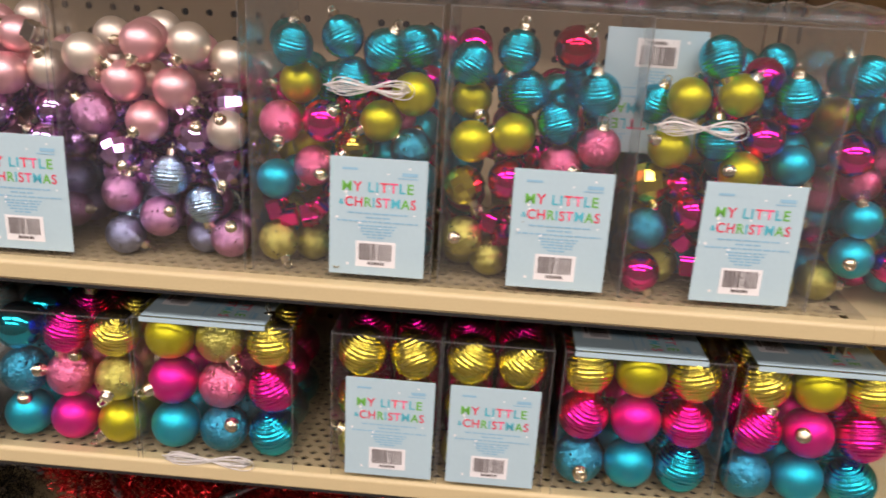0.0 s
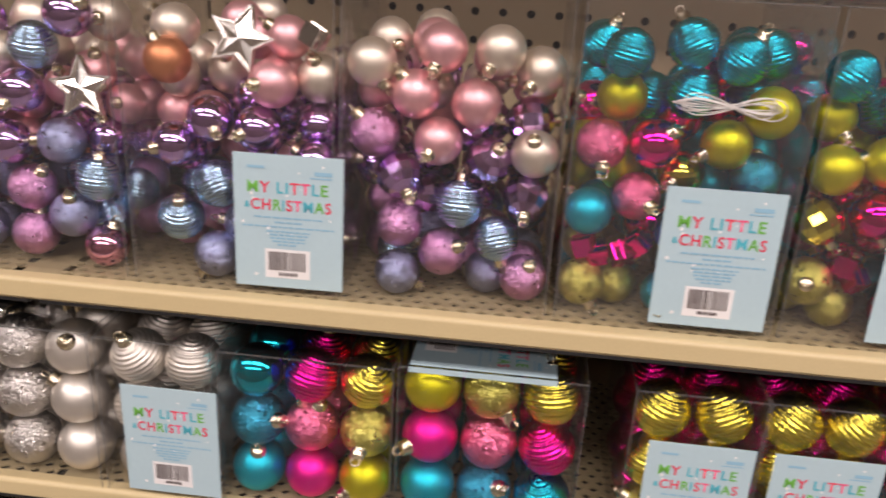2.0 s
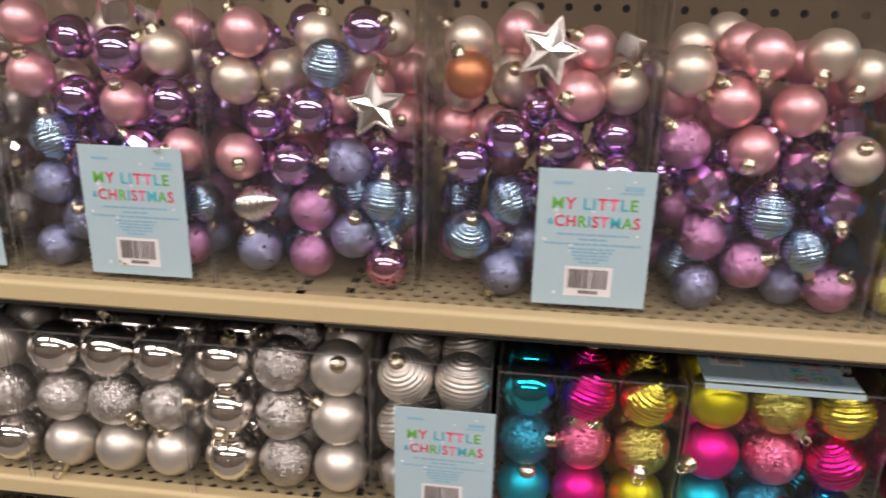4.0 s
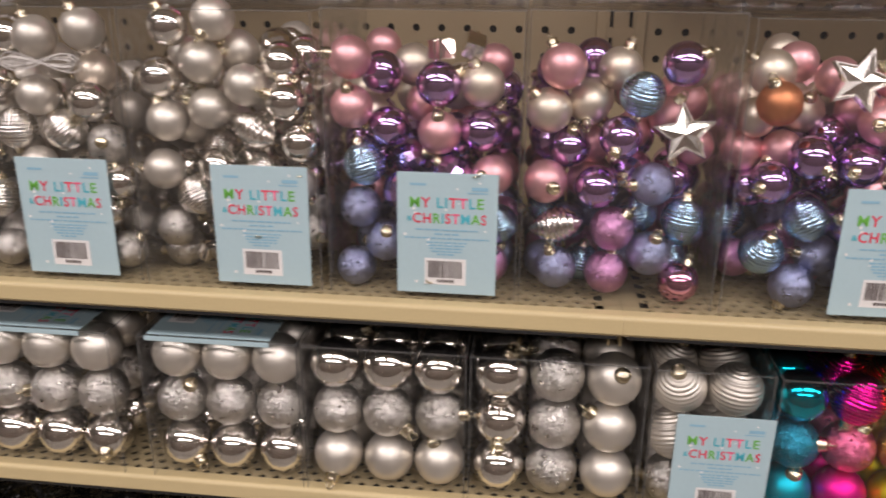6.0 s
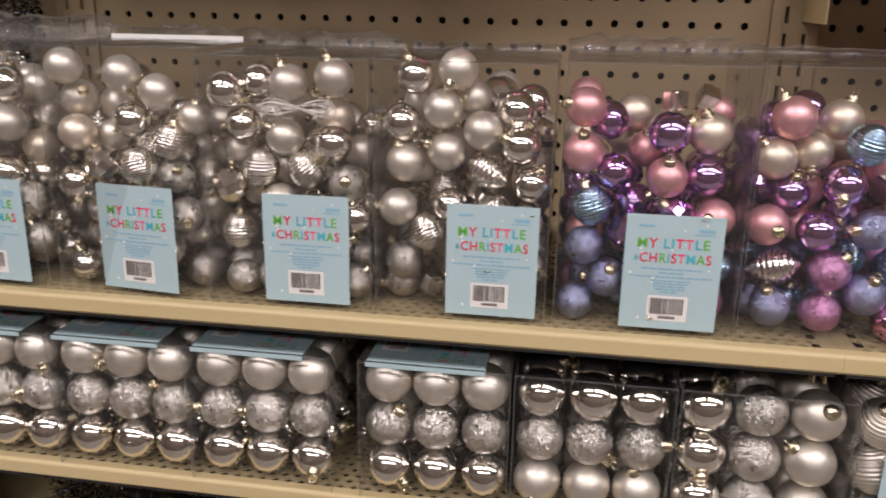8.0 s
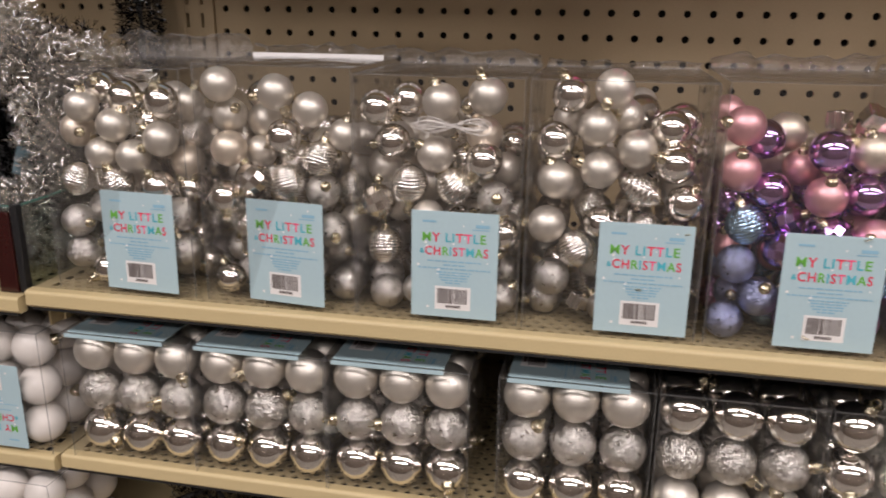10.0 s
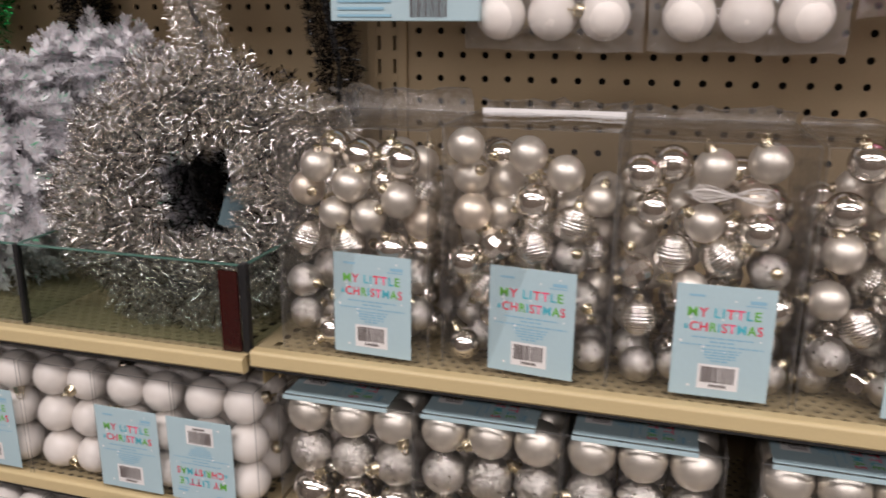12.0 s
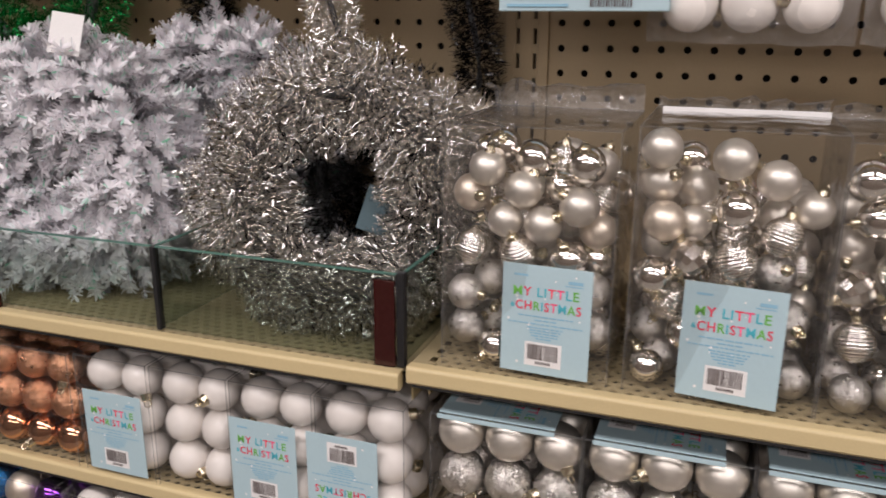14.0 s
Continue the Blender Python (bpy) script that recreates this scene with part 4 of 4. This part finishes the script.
tinsel_rope("tinsel_garland", "red tinsel garland heaped on the base shelf", [(-0.42 + 0.025 * k, 0.69 + 0.03 * math.sin(k * 1.3), 0.832 + 0.008 * math.sin(k * 1.1)) for k in range(14)], 0.026, FOIL_RED, 3000, 76)
for k0, (gx, gn) in enumerate(((-1.46, 12), (-0.98, 13))):
    tinsel_rope("tinsel_garland", "dark gunmetal tinsel garland heaped on the base shelf", [(gx + 0.04 * k, 0.75 + 0.03 * math.sin(k * 1.7 + k0), 0.860 + 0.010 * math.sin(k * 1.3)) for k in range(gn)], 0.060, FOIL_DARK, 16000, 77 + k0)

# price tab seen in the silver wreath's opening
tab = tagged(new("hang_tag"), "small grey blue paper tag in the silver wreath", "tag")
tab.matrix_basis = pose(-1.625, 0.775, 1.30, 8, 20, 15)
part("sheet", box(-0.018, 0.018, -0.0005, 0.0005, -0.028, 0.028, 0.0003), material("slate_paper", (0.16, 0.24, 0.27), 0.6, 0, 0.05, 200, 0.08), tab)


def frost_material():
    m = bpy.data.materials.new("iridescent_film")
    m.use_nodes = True
    nt = m.node_tree
    b = nt.nodes["Principled BSDF"]
    b.inputs["Roughness"].default_value = 0.25
    geo = nt.nodes.new("ShaderNodeNewGeometry")
    ramp = nt.nodes.new("ShaderNodeValToRGB")
    e = ramp.color_ramp.elements
    e[0].position, e[0].color = 0.0, (0.98, 0.95, 0.97, 1)
    e[1].position, e[1].color = 1.0, (0.93, 0.93, 0.98, 1)
    for p, c in ((0.35, (0.98, 0.95, 0.97, 1)), (0.7, (0.98, 0.95, 0.97, 1)), (0.955, (0.82, 0.86, 0.88, 1)), (0.985, (0.25, 0.80, 0.50, 1))):
        x = e.new(p)
        x.color = c
    nt.links.new(geo.outputs["Random Per Island"], ramp.inputs[0])
    nt.links.new(ramp.outputs[0], b.inputs["Base Color"])
    tr = nt.nodes.new("ShaderNodeBsdfTranslucent")
    nt.links.new(ramp.outputs[0], tr.inputs[0])
    mix = nt.nodes.new("ShaderNodeMixShader")
    mix.inputs[0].default_value = 0.35
    nt.links.new(b.outputs[0], mix.inputs[1])
    nt.links.new(tr.outputs[0], mix.inputs[2])
    nt.links.new(mix.outputs[0], nt.nodes["Material Output"].inputs[0])
    return m


FROST = frost_material()


def frosted_wreath(label, m, major, reach, sprigs, seed):
    """A wreath of white film sprigs: short curved twigs with flat needles on both sides."""
    thing = tagged(new("white_wreath"), label, "wreath")
    thing.matrix_basis = m
    v, f = ring_core(major, 0.007)
    place("core", raw_mesh("core", v, f, WIRE, True), thing)
    rng = random.Random(seed)
    verts, faces, tv, tf = [], [], [], []
    for _ in range(sprigs):
        a, b = rng.uniform(0, 2 * math.pi), rng.uniform(0, 2 * math.pi)
        radial, along = Vector((math.cos(a), 0, math.sin(a))), Vector((-math.sin(a), 0, math.cos(a)))
        out = (radial * math.cos(b) - Vector((0, 1, 0)) * math.sin(b) + along * rng.uniform(-0.9, 0.9)).normalized()
        root = radial * major
        n = reach * rng.uniform(0.7, 1.25)
        sag = Vector((0, 0, -0.25 * n))
        pts = [root + out * n * t + sag * t * t for t in (0, 0.33, 0.66, 1.0)]
        q, g = tube(pts, 0.0011, 4)
        base = len(tv)
        tv += [tuple(p) for p in q]
        tf += [tuple(base + k for k in face) for face in g]
        for k in range(95):
            t = 0.2 + 0.8 * rng.random() ** 0.65
            p = root + out * n * t + sag * t * t
            side = out.cross(Vector((rng.gauss(0, 1), rng.gauss(0, 1), rng.gauss(0, 1)))).normalized()
            d = (side + out * 0.7).normalized()
            s = d.cross(out + Vector((0.01, 0.3, 0.2))).normalized() * 0.0013
            ln = rng.uniform(0.008, 0.014)
            c = len(verts)
            verts += [tuple(p - s), tuple(p + s), tuple(p + d * ln + s * 0.7), tuple(p + d * ln - s * 0.7)]
            faces.append((c, c + 1, c + 2, c + 3))
    tagged(place("twig", raw_mesh("twig", tv, tf, material("pale_wire", (0.55, 0.52, 0.55), 0.5, 0, 0, 90, 0.1)), thing), kind="stuff")
    tagged(place("needles", raw_mesh("needles", verts, faces, FROST), thing), kind="stuff")
    return thing


frosted_wreath("fluffy white iridescent tinsel wreath behind the glass ledge", pose(-2.035, 0.755, TOP_L + 0.158, -8, 0, 8), 0.100, 0.080, 1300, 81)
frosted_wreath("fluffy white iridescent tinsel wreath against the pegboard", pose(-1.895, 0.90, TOP_L + 0.168, -4, 0, 4), 0.118, 0.066, 700, 82)
tag2 = tagged(new("hang_tag"), "white paper tag hanging on the white wreath", "tag")
tag2.matrix_basis = pose(-2.00, 0.735, 1.490, -14, 8, 12)
part("sheet", box(-0.020, 0.020, -0.0005, 0.0005, -0.024, 0.024, 0.0003), PAPER, tag2)

# ---------------------------------------------------------------- glass ledge of the wreath bay
ledge = tagged(new("glass_ledge"), "clear green-edged glass ledge with black clips on the shelf", "glass ledge")
ledge.location = (0, 0, TOP_L + 0.001)
GY = 0.636
for xa, xb in ((-2.42, -1.826), (-1.820, -1.545)):
    part("pane", box(xa, xb, GY, GY + 0.003, 0.002, 0.0925), GLASS, ledge, "clear glass front pane")
    part("edge", box(xa, xb, GY - 0.0002, GY + 0.0032, 0.0926, 0.0942), GLASS_EDGE, ledge, "green polished glass edge")
for sx in (-1.823, -1.540):
    part("pane", box(sx - 0.0015, sx + 0.0015, GY + 0.004, 0.94, 0.002, 0.0925), GLASS, ledge, "clear glass side pane")
    part("edge", box(sx - 0.0017, sx + 0.0017, GY + 0.004, 0.94, 0.0926, 0.0942), GLASS_EDGE, ledge, "green polished glass edge")
part("clip", box(-1.8255, -1.8205, GY - 0.003, GY + 0.006, 0, 0.094, 0.001), BLACK, ledge, "black divider clip")
part("clip", box(-1.544, -1.536, GY - 0.003, GY + 0.006, 0, 0.096, 0.001), BLACK, ledge, "black corner clip")
part("end_plate", box(-1.567, -1.545, GY - 0.005, GY - 0.001, 0, 0.088, 0.001), MAROON, ledge, "dark maroon corner plate")
plate = tagged(new("label_holder"), "dark maroon label holder on the shelf lip", "label holder")
plate.location = (-2.075, FRONT + 0.008, TOP_L + 0.0012)
part("body", box(-0.04, 0.035, -0.003, 0.003, 0, 0.016, 0.001), MAROON, plate)


# ---------------------------------------------------------------- goods hung on the pegboard
def hung_bag(x, y, z, style, label, seed):
    """A clear bag of ornaments on a peg hook, with a header card above."""
    rng = random.Random(seed)
    thing = tagged(new("hanging_bag"), label, "ornament bag", "hanging ornament bags")
    thing.location = (x, y, z)
    r = 0.0245
    for j in range(3):
        for i in range(3):
            ornament(thing, style, (i - 1) * 0.051, 0.03 + rng.uniform(-0.002, 0.002), 0.034 + j * 0.05, r, rng, capped=rng.random() < 0.5)
    v, f, nx, nz = [], [], 10, 10
    for side in (0, 1):
        b = len(v)
        for j in range(nz + 1):
            for i in range(nx + 1):
                u, t = i / nx, j / nz
                puff = 0.028 * (math.sin(math.pi * u) * math.sin(math.pi * min(1, t * 1.05 + 0.02))) ** 0.4 if 0 < u < 1 and 0 < t < 1 else 0.0
                v.append(((u - 0.5) * 0.176 + rng.uniform(-0.0015, 0.0015), 0.03 + (puff if side else -puff), t * 0.175 + rng.uniform(-0.002, 0.002)))
        for j in range(nz):
            for i in range(nx):
                a = b + j * (nx + 1) + i
                f.append((a, a + 1, a + nx + 2, a + nx + 1))
    bag = place("bag", raw_mesh("bag", v, f, BAG, False), thing, None, "crinkled clear plastic bag")
    bag.visible_shadow = False
    part("header", box(-0.085, 0.085, 0.029, 0.031, 0.172, 0.235, 0.0005), CARD, thing, "pale blue header card")
    v, f = tube([(0, 0.0, 0.215), (0, BACK - y, 0.212)], 0.0028, 8)
    place("hook", raw_mesh("hook", v, f, WIRE, True), thing)
    return thing


hung_bag(-1.255, 0.735, 1.488, "whiteglit", "clear bag of white ball ornaments hung on a peg hook", 91)
hung_bag(-1.075, 0.735, 1.488, "whiteglit", "clear bag of white ball ornaments hung on a peg hook", 92)
hung_bag(-0.895, 0.735, 1.520, "pinkglit", "clear bag of pink ball ornaments hung on a peg hook", 93)
sign = tagged(new("hanging_card_pack"), "pale blue printed card pack hung on a peg hook", "card pack")
sign.location = (-1.40, 0.735, 1.516)
part("board", box(-0.078, 0.078, 0, 0.012, 0, 0.11, 0.001), CARD, sign)
bm = bmesh.new()
for k in range(16):
    add_box(bm, 0.008 + 0.0024 * k, 0.008 + 0.0024 * k + (0.0008 if k % 3 else 0.0014), -0.0012, -0.0006, 0.004, 0.026)
part("barcode", bm, INK_DARK, sign)["kind"] = "stuff"
bm = bmesh.new()
for k in range(4):
    add_box(bm, -0.070, -0.012 - 0.008 * (k % 2), -0.0012, -0.0006, 0.004 + 0.007 * k, 0.0065 + 0.007 * k)
part("fine_print", bm, INK_BLUE, sign)
v, f = tube([(0, 0.006, 0.105), (0, BACK - 0.735, 0.105)], 0.0028, 8)
place("hook", raw_mesh("hook", v, f, WIRE, True), sign)
